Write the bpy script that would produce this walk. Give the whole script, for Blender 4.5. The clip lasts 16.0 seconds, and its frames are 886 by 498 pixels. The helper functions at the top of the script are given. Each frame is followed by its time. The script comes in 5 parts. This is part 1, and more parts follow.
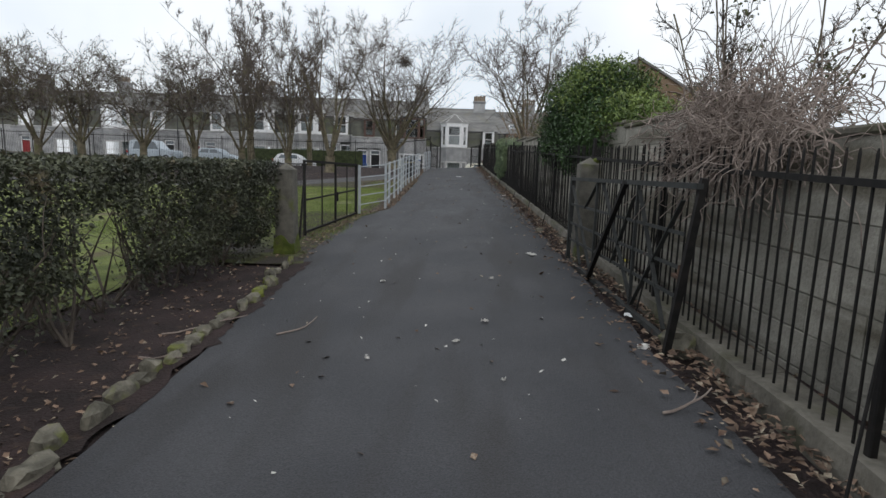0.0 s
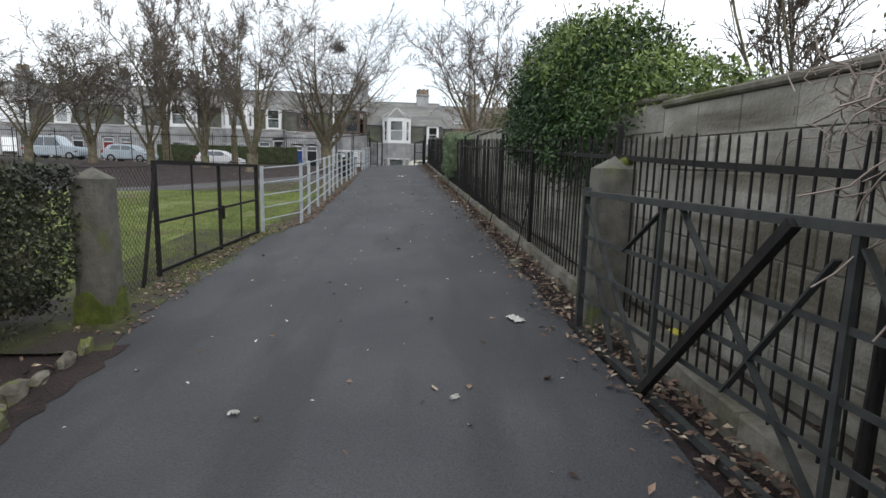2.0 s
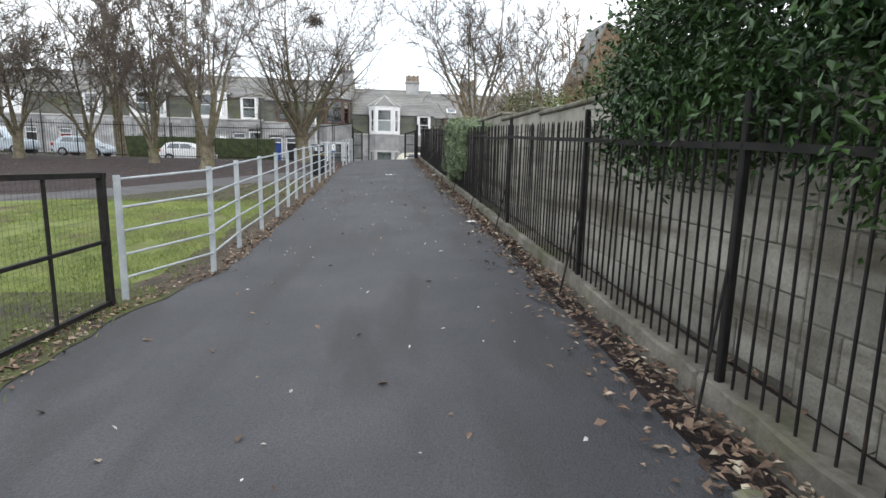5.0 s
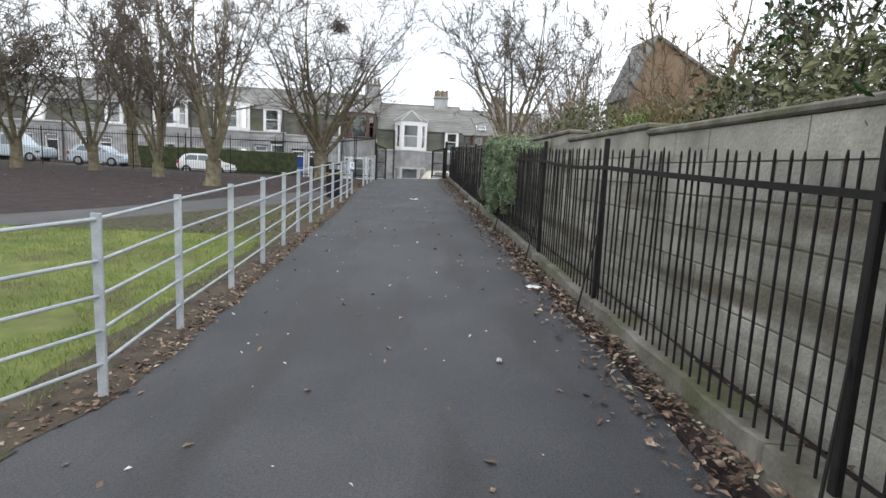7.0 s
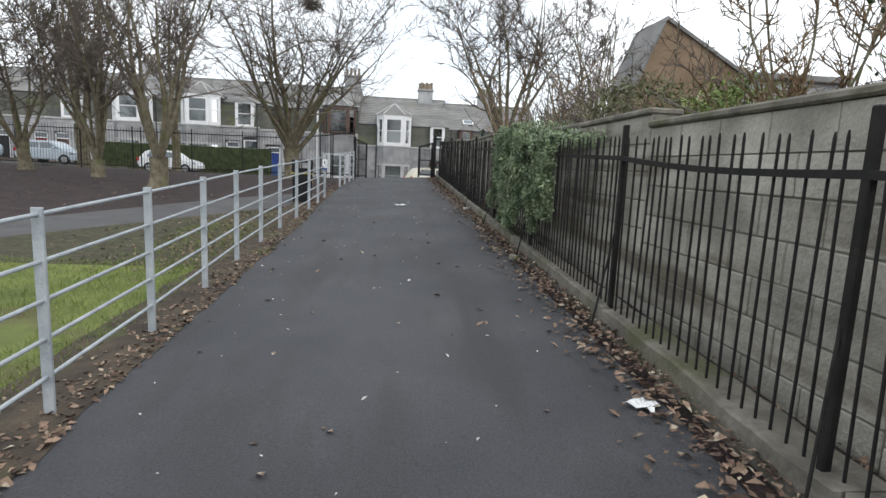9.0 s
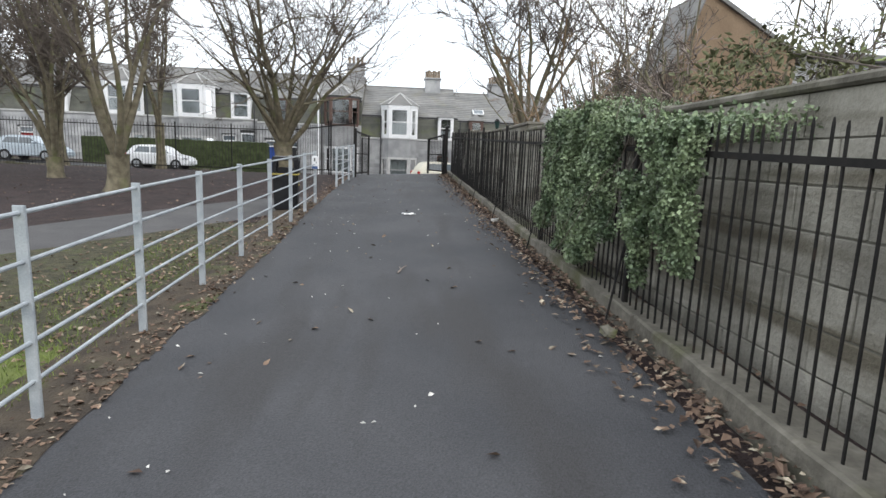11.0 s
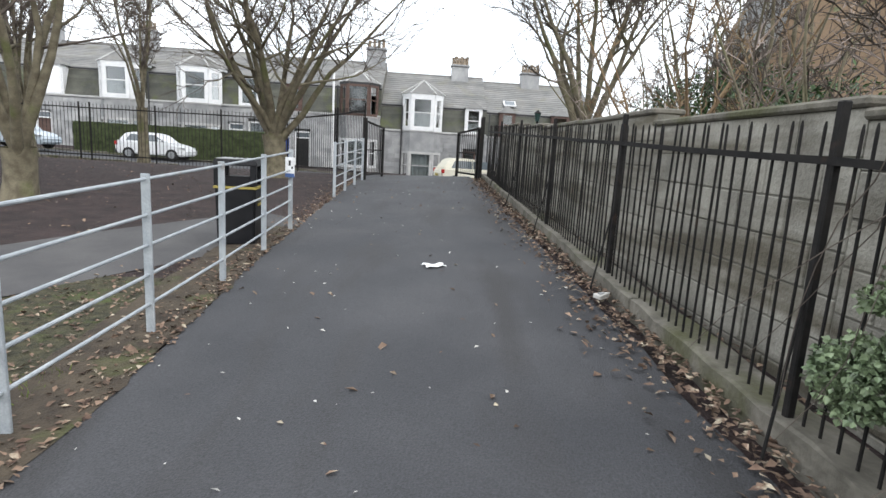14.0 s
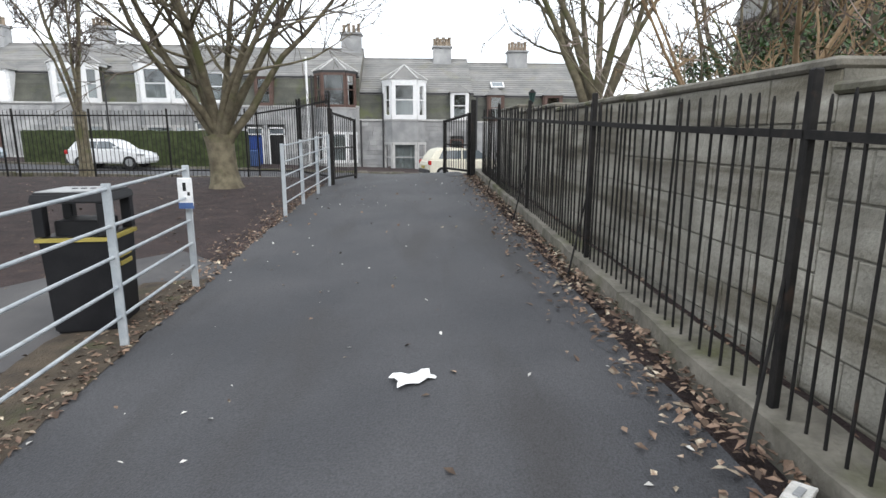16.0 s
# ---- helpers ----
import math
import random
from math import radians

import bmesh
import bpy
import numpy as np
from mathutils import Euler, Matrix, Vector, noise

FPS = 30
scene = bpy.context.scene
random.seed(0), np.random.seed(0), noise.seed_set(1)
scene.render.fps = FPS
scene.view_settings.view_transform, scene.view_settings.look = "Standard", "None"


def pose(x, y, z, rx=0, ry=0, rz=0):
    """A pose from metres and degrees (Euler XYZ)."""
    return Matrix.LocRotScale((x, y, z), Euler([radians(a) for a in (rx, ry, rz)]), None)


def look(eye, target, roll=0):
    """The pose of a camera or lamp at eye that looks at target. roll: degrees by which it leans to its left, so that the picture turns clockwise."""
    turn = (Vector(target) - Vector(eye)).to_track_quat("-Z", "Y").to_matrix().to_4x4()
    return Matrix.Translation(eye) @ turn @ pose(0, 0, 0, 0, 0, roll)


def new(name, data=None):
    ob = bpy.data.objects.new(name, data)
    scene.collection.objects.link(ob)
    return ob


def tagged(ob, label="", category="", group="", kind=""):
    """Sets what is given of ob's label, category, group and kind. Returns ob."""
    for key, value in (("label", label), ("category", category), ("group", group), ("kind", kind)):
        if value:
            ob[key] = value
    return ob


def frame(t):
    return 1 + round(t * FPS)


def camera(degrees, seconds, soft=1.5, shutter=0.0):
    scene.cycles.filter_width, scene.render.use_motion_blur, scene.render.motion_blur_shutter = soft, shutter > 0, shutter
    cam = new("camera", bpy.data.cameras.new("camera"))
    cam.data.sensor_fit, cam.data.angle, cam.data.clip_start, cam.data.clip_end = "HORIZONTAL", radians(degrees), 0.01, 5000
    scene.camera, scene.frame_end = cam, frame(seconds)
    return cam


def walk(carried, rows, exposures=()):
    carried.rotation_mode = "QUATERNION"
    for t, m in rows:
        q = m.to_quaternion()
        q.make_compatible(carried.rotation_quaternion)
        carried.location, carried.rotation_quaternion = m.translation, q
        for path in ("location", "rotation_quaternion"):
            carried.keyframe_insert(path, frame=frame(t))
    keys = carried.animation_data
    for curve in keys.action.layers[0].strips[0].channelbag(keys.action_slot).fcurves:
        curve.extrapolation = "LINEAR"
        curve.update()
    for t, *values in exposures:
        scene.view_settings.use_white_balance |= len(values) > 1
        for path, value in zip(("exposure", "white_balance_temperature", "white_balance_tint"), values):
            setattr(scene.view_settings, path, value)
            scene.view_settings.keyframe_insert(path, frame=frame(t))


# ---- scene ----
cam = camera(77.95, 16.0, soft=1.5)
ROWS = [
    (0, 0.0, 0.0, 1.436, 1.06, -8.77, -1.72),
    (0.5, 0.038, 0.772, 1.452, 1.69, -8.45, -2.55),
    (1, 0.08, 1.532, 1.467, -0.52, -8.92, -2.25),
    (1.5, 0.108, 2.274, 1.494, -2.62, -8.74, -2.4),
    (2, 0.125, 2.999, 1.504, -4.7, -9.01, -1.45),
    (2.5, 0.119, 3.761, 1.544, -3.84, -10.4, -1.52),
    (3, 0.116, 4.485, 1.557, -4.74, -9.18, -1.92),
    (3.5, 0.116, 5.2, 1.57, -4.63, -8.6, -0.97),
    (4, 0.127, 5.919, 1.591, -5.43, -8.16, -2.19),
    (4.5, 0.145, 6.62, 1.597, -5.69, -9.74, -2.26),
    (5, 0.164, 7.293, 1.601, -5.85, -9.85, -1.3),
    (7.5, 0.141, 10.506, 1.774, -3.03, -8.1, -2.99),
    (8, 0.128, 11.187, 1.773, -4.32, -8.67, -2.7),
    (8.5, 0.108, 11.891, 1.79, -5.03, -8.36, -3.12),
    (9, 0.1, 12.594, 1.801, -5.05, -8.59, -2.57),
    (9.5, 0.098, 13.271, 1.82, -3.82, -8.95, -1.93),
    (12, 0.09, 16.571, 1.961, -4.78, -9.94, -2.27),
    (12.5, 0.092, 17.255, 1.991, -4.34, -10.22, -2.55),
    (13, 0.088, 17.955, 2.006, -3.91, -9.63, -2.24),
    (13.5, 0.079, 18.656, 2.037, -3.65, -10.3, -3.04),
    (14, 0.09, 19.352, 2.058, -2.16, -10.3, -3.36),
    (14.5, 0.119, 20.029, 2.12, -3.03, -10.91, -0.75),
    (15, 0.161, 20.685, 2.124, -3.75, -11.63, -0.18),
    (15.5, 0.201, 21.314, 2.174, -4.55, -12.37, 0.27),
    (16, 0.261, 21.943, 2.187, -3.5, -11.63, -0.13),
]
walk(cam, [(t, pose(x, y, z, 90 + pitch, roll, yaw)) for t, x, y, z, yaw, pitch, roll in ROWS],
     [(0.0, -0.3), (1.2, -0.05), (2.5, 0.22), (3.5, 0.28), (4.5, 0.42), (5.0, 0.62), (7.5, 0.45), (9.0, 0.32), (12.5, 0.70), (16.0, 0.72)])

# ---- world and light ----
world = bpy.data.worlds.new("overcast_sky")
scene.world = world
world.use_nodes = True
wn, wl = world.node_tree.nodes, world.node_tree.links
sky = wn.new("ShaderNodeTexSky")
sky.sky_type, sky.sun_disc = "NISHITA", False
sky.sun_elevation, sky.sun_rotation = radians(38), radians(150)
sky.dust_density, sky.air_density = 4.0, 1.0
cloud = wn.new("ShaderNodeTexNoise")
cloud.inputs["Scale"].default_value, cloud.inputs["Detail"].default_value = 2.2, 5.0
cramp = wn.new("ShaderNodeValToRGB")
cramp.color_ramp.elements[0].position, cramp.color_ramp.elements[0].color = 0.3, (8.1, 8.9, 9.8, 1)
cramp.color_ramp.elements[1].position, cramp.color_ramp.elements[1].color = 0.62, (11.2, 11.6, 12.0, 1)
cmix = wn.new("ShaderNodeMix")
cmix.data_type = "RGBA"
cmix.inputs[0].default_value = 0.88
wl.new(cloud.outputs["Fac"], cramp.inputs[0])
wl.new(sky.outputs[0], cmix.inputs[6])
wl.new(cramp.outputs[0], cmix.inputs[7])
wl.new(cmix.outputs[2], wn["Background"].inputs[0])
wn["Background"].inputs[1].default_value = 0.125
sun = new("sun", bpy.data.lights.new("sun", "SUN"))
sun.data.energy, sun.data.angle, sun.data.color = 0.6, radians(25), (1.0, 0.97, 0.93)
sun.matrix_world = look((6, -10, 14), (0, 0, 0))


# ---- materials ----
def material(name, c1, c2, scale=8.0, rough=0.85, bump=0.3, fine=120.0, metal=0.0, c3=None, c3_scale=1.2, c3_at=0.55, island=0.0, rand=0.0, depth=0.01, spec=0.4, streak=None, grain=0.28):
    """Two colours mixed by broad noise, a third as stains, a fine grain and a bump; rand varies brightness by piece."""
    m = bpy.data.materials.new(name)
    m.use_nodes = True
    n, l = m.node_tree.nodes, m.node_tree.links
    b = n["Principled BSDF"]
    b.inputs["Roughness"].default_value, b.inputs["Metallic"].default_value = rough, metal
    b.inputs["Specular IOR Level"].default_value = spec
    tc = n.new("ShaderNodeNewGeometry")
    a = n.new("ShaderNodeTexNoise")
    a.inputs["Scale"].default_value, a.inputs["Detail"].default_value = scale, 6.0
    r = n.new("ShaderNodeValToRGB")
    r.color_ramp.elements[0].position, r.color_ramp.elements[0].color = 0.35, (*c1, 1)
    r.color_ramp.elements[1].position, r.color_ramp.elements[1].color = 0.68, (*c2, 1)
    l.new(tc.outputs["Position"], a.inputs["Vector"])
    l.new(a.outputs["Fac"], r.inputs[0])
    col = r.outputs[0]
    if c3:
        s = n.new("ShaderNodeTexNoise")
        s.inputs["Scale"].default_value, s.inputs["Detail"].default_value = c3_scale, 8.0
        sr = n.new("ShaderNodeMapRange")
        sr.inputs[1].default_value, sr.inputs[2].default_value = c3_at, c3_at + 0.14
        x = n.new("ShaderNodeMix")
        x.data_type = "RGBA"
        if streak:
            st = n.new("ShaderNodeVectorMath")
            st.operation = "MULTIPLY"
            st.inputs[1].default_value = streak
            l.new(tc.outputs["Position"], st.inputs[0])
            l.new(st.outputs[0], s.inputs["Vector"])
        else:
            l.new(tc.outputs["Position"], s.inputs["Vector"])
        l.new(s.outputs["Fac"], sr.inputs[0])
        l.new(sr.outputs[0], x.inputs[0])
        l.new(col, x.inputs[6])
        x.inputs[7].default_value = (*c3, 1)
        col = x.outputs[2]
    g = n.new("ShaderNodeTexNoise")
    g.inputs["Scale"].default_value, g.inputs["Detail"].default_value = fine, 4.0
    l.new(tc.outputs["Position"], g.inputs["Vector"])
    hsv = n.new("ShaderNodeHueSaturation")
    v = n.new("ShaderNodeMapRange")
    v.inputs[3].default_value, v.inputs[4].default_value = 1 - grain, 1 + grain
    l.new(g.outputs["Fac"], v.inputs[0])
    val = v.outputs[0]
    for amount, node, sock in ((rand, "ShaderNodeObjectInfo", "Random"), (island, "ShaderNodeNewGeometry", "Random Per Island")):
        if amount:
            o = n.new(node)
            k = n.new("ShaderNodeMapRange")
            k.inputs[3].default_value, k.inputs[4].default_value = 1 - amount, 1 + amount
            mul = n.new("ShaderNodeMath")
            mul.operation = "MULTIPLY"
            l.new(o.outputs[sock], k.inputs[0])
            l.new(k.outputs[0], mul.inputs[0])
            l.new(val, mul.inputs[1])
            val = mul.outputs[0]
    l.new(val, hsv.inputs["Value"])
    l.new(col, hsv.inputs["Color"])
    l.new(hsv.outputs[0], b.inputs["Base Color"])
    if bump:
        bp = n.new("ShaderNodeBump")
        bp.inputs["Strength"].default_value, bp.inputs["Distance"].default_value = bump, depth
        l.new(g.outputs["Fac"], bp.inputs["Height"])
        l.new(bp.outputs[0], b.inputs["Normal"])
    return m


ASPHALT = material("asphalt", (0.044, 0.045, 0.050), (0.066, 0.066, 0.071), 1.0, 0.78, 0.8, 95, c3=(0.043, 0.042, 0.044), c3_scale=1.6, c3_at=0.50, depth=0.012, streak=(1.3, 0.28, 1.0), grain=0.75)
MOSS = material("moss", (0.050, 0.054, 0.018), (0.085, 0.092, 0.030), 9, 0.95, 0.9, 70, depth=0.02, c3=(0.045, 0.037, 0.030), c3_scale=2.2, c3_at=0.44)
MOULD = material("leaf_mould", (0.042, 0.032, 0.024), (0.09, 0.07, 0.048), 5, 0.95, 0.9, 60, depth=0.02, c3=(0.075, 0.085, 0.03), c3_scale=2.2, c3_at=0.56)
PAVING = material("paving", (0.060, 0.058, 0.060), (0.092, 0.088, 0.088), 1.5, 0.85, 0.4, 120)
SOIL = material("soil", (0.020, 0.0135, 0.0125), (0.044, 0.028, 0.027), 3.0, 0.95, 0.9, 45, depth=0.03, c3=(0.058, 0.036, 0.028), c3_scale=9.0, c3_at=0.58)
GRASS_SOIL = material("grass_ground", (0.095, 0.120, 0.030), (0.18, 0.21, 0.058), 2.5, 0.95, 0.9, 90, depth=0.02, c3=(0.11, 0.09, 0.05), c3_scale=1.3, c3_at=0.54)
GRASS = material("grass_blade", (0.105, 0.15, 0.03), (0.21, 0.26, 0.065), 1.2, 0.7, 0, 40, island=0.35)
WORN_GRASS = material("worn_grass", (0.038, 0.036, 0.022), (0.085, 0.078, 0.042), 11.0, 0.95, 1.0, 60, depth=0.03, c3=(0.070, 0.085, 0.028), c3_scale=5.0, c3_at=0.55, grain=0.6)
CONCRETE = material("concrete", (0.10, 0.092, 0.076), (0.20, 0.185, 0.155), 5, 0.92, 0.9, 30, c3=(0.085, 0.085, 0.045), c3_scale=1.8, c3_at=0.50)
BLOCK = material("concrete_block", (0.20, 0.19, 0.163), (0.38, 0.362, 0.315), 2.2, 0.92, 0.9, 50, c3=(0.125, 0.112, 0.085), c3_scale=1.0, c3_at=0.50, rand=0.14, island=0.14, streak=(1.0, 0.45, 4.2))
MORTAR = material("wall_mortar", (0.12, 0.114, 0.097), (0.21, 0.20, 0.17), 4, 0.95, 0.5, 60)
IRON = material("black_iron", (0.010, 0.0095, 0.0095), (0.020, 0.018, 0.017), 14, 0.7, 0.3, 150, c3=(0.04, 0.026, 0.019), c3_scale=8, c3_at=0.62, depth=0.002, spec=0.22)
GATE_IRON = material("grey_green_iron", (0.022, 0.024, 0.024), (0.042, 0.044, 0.042), 10, 0.7, 0.3, 120, c3=(0.09, 0.05, 0.035), c3_scale=6, c3_at=0.66, depth=0.002)
RUST = material("rusted_iron", (0.06, 0.035, 0.022), (0.11, 0.06, 0.04), 12, 0.85, 0.4, 90)
GALV = material("grey_railing_paint", (0.30, 0.33, 0.36), (0.42, 0.45, 0.47), 9, 0.55, 0.2, 120, c3=(0.25, 0.22, 0.18), c3_scale=7, c3_at=0.66, depth=0.002)
STONE = material("mossy_stone", (0.075, 0.07, 0.055), (0.19, 0.175, 0.14), 9, 0.95, 0.8, 50, c3=(0.13, 0.145, 0.03), c3_scale=4, c3_at=0.52, island=0.1)
POST_STONE = material("weathered_gatepost", (0.085, 0.082, 0.070), (0.15, 0.14, 0.12), 8, 0.95, 0.6, 70, c3=(0.10, 0.115, 0.035), c3_scale=3, c3_at=0.57)
BARK = material("bark", (0.10, 0.085, 0.058), (0.20, 0.175, 0.12), 6, 0.95, 0.8, 40, c3=(0.11, 0.115, 0.05), c3_scale=2.0, c3_at=0.55)
TWIG = material("dark_twig", (0.075, 0.061, 0.052), (0.145, 0.12, 0.10), 6, 0.95, 0, 40)
VINE = material("dry_vine", (0.19, 0.15, 0.13), (0.33, 0.275, 0.24), 6, 0.95, 0, 60, island=0.2)
SHRUB_TWIG = material("tan_twig", (0.16, 0.105, 0.06), (0.24, 0.17, 0.10), 5, 0.95, 0, 40)
HEDGE_LEAF = material("hedge_leaf", (0.026, 0.031, 0.018), (0.085, 0.092, 0.056), 2.0, 0.5, 0, 40, c3=(0.13, 0.10, 0.06), c3_scale=3, c3_at=0.58, island=0.5)
LAUREL = material("laurel_leaf", (0.017, 0.044, 0.013), (0.052, 0.098, 0.025), 1.2, 0.42, 0, 30, island=0.5)
LIME_LEAF = material("light_green_leaf", (0.09, 0.14, 0.032), (0.19, 0.245, 0.065), 1.5, 0.5, 0, 30, island=0.4)
IVY = material("ivy_leaf", (0.085, 0.125, 0.068), (0.25, 0.31, 0.175), 5.0, 0.34, 0, 30, island=0.45)
FAR_LEAF = material("old_leaf", (0.075, 0.085, 0.042), (0.15, 0.15, 0.075), 0.6, 0.8, 0, 30, island=0.4)
DEAD = material("dead_leaf", (0.085, 0.052, 0.038), (0.24, 0.165, 0.115), 9, 0.8, 0, 80, c3=(0.42, 0.37, 0.28), c3_scale=13, c3_at=0.55, island=0.6)
PALE = material("pale_litter", (0.45, 0.44, 0.41), (0.62, 0.60, 0.57), 20, 0.8, 0, 100, island=0.3)
PAPER = material("white_paper", (0.70, 0.70, 0.70), (0.85, 0.85, 0.85), 12, 0.8, 0.3, 60)
GRANITE = material("grey_granite", (0.26, 0.265, 0.27), (0.40, 0.40, 0.40), 1.4, 0.9, 0.3, 25, island=0.18, rand=0.16)
GRANITE_TRIM = material("dressed_granite", (0.38, 0.38, 0.375), (0.50, 0.495, 0.485), 2.0, 0.85, 0.2, 30)
SLATE = material("roof_slate", (0.145, 0.145, 0.142), (0.215, 0.21, 0.20), 1.0, 0.75, 0.3, 14, c3=(0.18, 0.175, 0.15), c3_scale=0.8, c3_at=0.55, island=0.15)
MANSARD = material("mossy_mansard_slate", (0.066, 0.068, 0.06), (0.115, 0.116, 0.095), 1.0, 0.85, 0.3, 14, c3=(0.10, 0.11, 0.06), c3_scale=0.9, c3_at=0.52, island=0.12)
WHITE = material("white_paint", (0.74, 0.75, 0.76), (0.82, 0.82, 0.82), 3, 0.5, 0, 20)
BROWN_PAINT = material("dark_brown_paint", (0.09, 0.055, 0.045), (0.13, 0.08, 0.065), 4, 0.6, 0, 20)
RED_DOOR = material("red_door_paint", (0.24, 0.022, 0.022), (0.30, 0.03, 0.03), 4, 0.45, 0, 20)
BLUE_DOOR = material("blue_door_paint", (0.02, 0.055, 0.22), (0.03, 0.07, 0.28), 4, 0.45, 0, 20)
# door paint and lettering; also blackens the boards that stand in for unlit rooms
BLACK_DOOR_AND_ROOM = material("black_door_paint_and_unlit_room", (0.012, 0.012, 0.013), (0.02, 0.02, 0.02), 4, 0.4, 0, 20)
CURTAIN = material("net_curtain", (0.50, 0.52, 0.52), (0.62, 0.63, 0.63), 2.5, 0.9, 0, 20)
POT = material("buff_chimney_pot", (0.20, 0.16, 0.12), (0.30, 0.24, 0.18), 4, 0.9, 0, 20, rand=0.2)
HARL = material("brown_harling", (0.18, 0.125, 0.08), (0.25, 0.18, 0.12), 1.0, 0.95, 0.4, 20, c3=(0.15, 0.105, 0.07), c3_scale=0.8, c3_at=0.55)
CAR_WHITE = material("white_car_paint", (0.72, 0.73, 0.75), (0.76, 0.77, 0.78), 2, 0.22, 0, 20, spec=0.6)
CAR_CREAM = material("cream_car_paint", (0.66, 0.63, 0.52), (0.70, 0.67, 0.56), 2, 0.25, 0, 20, spec=0.6)
CAR_SILVER = material("pale_blue_car_paint", (0.42, 0.48, 0.53), (0.46, 0.52, 0.57), 2, 0.25, 0, 20, spec=0.6)
RUBBER = material("tyre_rubber", (0.015, 0.015, 0.016), (0.025, 0.025, 0.025), 10, 0.85, 0, 40)
RIM = material("wheel_rim", (0.35, 0.36, 0.37), (0.45, 0.46, 0.47), 10, 0.35, 0, 40, metal=0.7)
LAMP_RED = material("red_lamp_lens", (0.35, 0.02, 0.02), (0.42, 0.03, 0.03), 10, 0.25, 0, 40)
BIN_BLACK = material("black_bin_plastic", (0.008, 0.008, 0.010), (0.014, 0.014, 0.016), 6, 0.5, 0.1, 90, c3=(0.03, 0.029, 0.027), c3_scale=5, c3_at=0.66, spec=0.25)
BIN_GREY = material("grey_bin_top", (0.26, 0.265, 0.27), (0.36, 0.365, 0.37), 9, 0.45, 0.1, 90)
GOLD = material("faded_yellow_band", (0.30, 0.24, 0.05), (0.38, 0.31, 0.08), 9, 0.6, 0, 60)
HEDGE_FAR = material("clipped_hedge", (0.024, 0.034, 0.012), (0.055, 0.070, 0.025), 3, 0.9, 0.8, 12, depth=0.06)
GREEN_SIGN = material("dark_green_sign", (0.02, 0.05, 0.045), (0.03, 0.065, 0.055), 4, 0.5, 0, 30)
LABEL_BLUE = material("blue_label", (0.05, 0.10, 0.26), (0.08, 0.14, 0.32), 9, 0.5, 0, 30)
YELLOW = material("yellow_packet", (0.62, 0.55, 0.05), (0.75, 0.68, 0.12), 12, 0.4, 0.2, 60)
BRIGHT_MOSS = material("bright_moss", (0.055, 0.075, 0.012), (0.11, 0.13, 0.025), 14, 0.95, 0.9, 80, c3=(0.06, 0.055, 0.03), c3_scale=6, c3_at=0.58)
PIPE = material("grey_pipe", (0.035, 0.035, 0.037), (0.05, 0.05, 0.052), 9, 0.6, 0, 30)

GLASS = bpy.data.materials.new("window_glass")
GLASS.use_nodes = True
gb = GLASS.node_tree.nodes["Principled BSDF"]
gb.inputs["Base Color"].default_value = (0.10, 0.12, 0.135, 1)
gb.inputs["Roughness"].default_value, gb.inputs["Specular IOR Level"].default_value = 0.06, 0.9


# ---- mesh helpers ----
def part(name, bm, mat, parent=None, label=""):
    """Links a bmesh as one mesh object, under a thing or a part where one is given."""
    me = bpy.data.meshes.new(name)
    bm.to_mesh(me)
    bm.free()
    me.materials.append(mat)
    ob = new(name, me)
    if parent:
        ob.parent = parent
    if label:
        ob["label"] = label
    return ob


def mesh_part(name, verts, faces, mat, parent=None, label="", smooth=False):
    me = bpy.data.meshes.new(name)
    me.from_pydata(verts, [], faces)
    me.update()
    me.materials.append(mat)
    if smooth:
        me.polygons.foreach_set("use_smooth", [True] * len(me.polygons))
    ob = new(name, me)
    if parent:
        ob.parent = parent
    if label:
        ob["label"] = label
    return ob


def box(bm, x0, y0, z0, x1, y1, z1, shear=0.0, bevel=0.0):
    """A box; shear lifts it along y."""
    r = bmesh.ops.create_cube(bm, size=1)
    for v in r["verts"]:
        v.co = Vector((x0 if v.co.x < 0 else x1, y0 if v.co.y < 0 else y1, z0 if v.co.z < 0 else z1))
        v.co.z += shear * v.co.y
    if bevel:
        es = list({e for v in r["verts"] for e in v.link_edges})
        bmesh.ops.bevel(bm, geom=es, offset=bevel, segments=1, affect="EDGES")
    return bm


def beam(bm, a, b, w, h=None, up=(0, 0, 1)):
    """A bar of section w x h from a to b."""
    a, b, h = Vector(a), Vector(b), h or w
    d = (b - a).normalized()
    s = d.cross(Vector(up))
    s = (s if s.length > 1e-4 else d.cross(Vector((1, 0, 0)))).normalized()
    u = s.cross(d)
    vs = [bm.verts.new(p + s * (i * w / 2) + u * (j * h / 2)) for p in (a, b) for i, j in ((-1, -1), (1, -1), (1, 1), (-1, 1))]
    for f in ((3, 2, 1, 0), (4, 5, 6, 7), (0, 1, 5, 4), (1, 2, 6, 5), (2, 3, 7, 6), (3, 0, 4, 7)):
        bm.faces.new([vs[i] for i in f])
    return bm


def rod(bm, a, b, r0, r1=None, n=8):
    """A round bar from a to b."""
    a, b, r1 = Vector(a), Vector(b), r0 if r1 is None else r1
    d = (b - a).normalized()
    s = d.orthogonal().normalized()
    u = d.cross(s)
    rings = [[bm.verts.new(p + (s * math.cos(k * math.tau / n) + u * math.sin(k * math.tau / n)) * r) for k in range(n)] for p, r in ((a, r0), (b, r1))]
    for k in range(n):
        bm.faces.new((rings[0][k], rings[0][(k + 1) % n], rings[1][(k + 1) % n], rings[1][k]))
    bm.faces.new(rings[0][::-1])
    bm.faces.new(rings[1])
    return bm


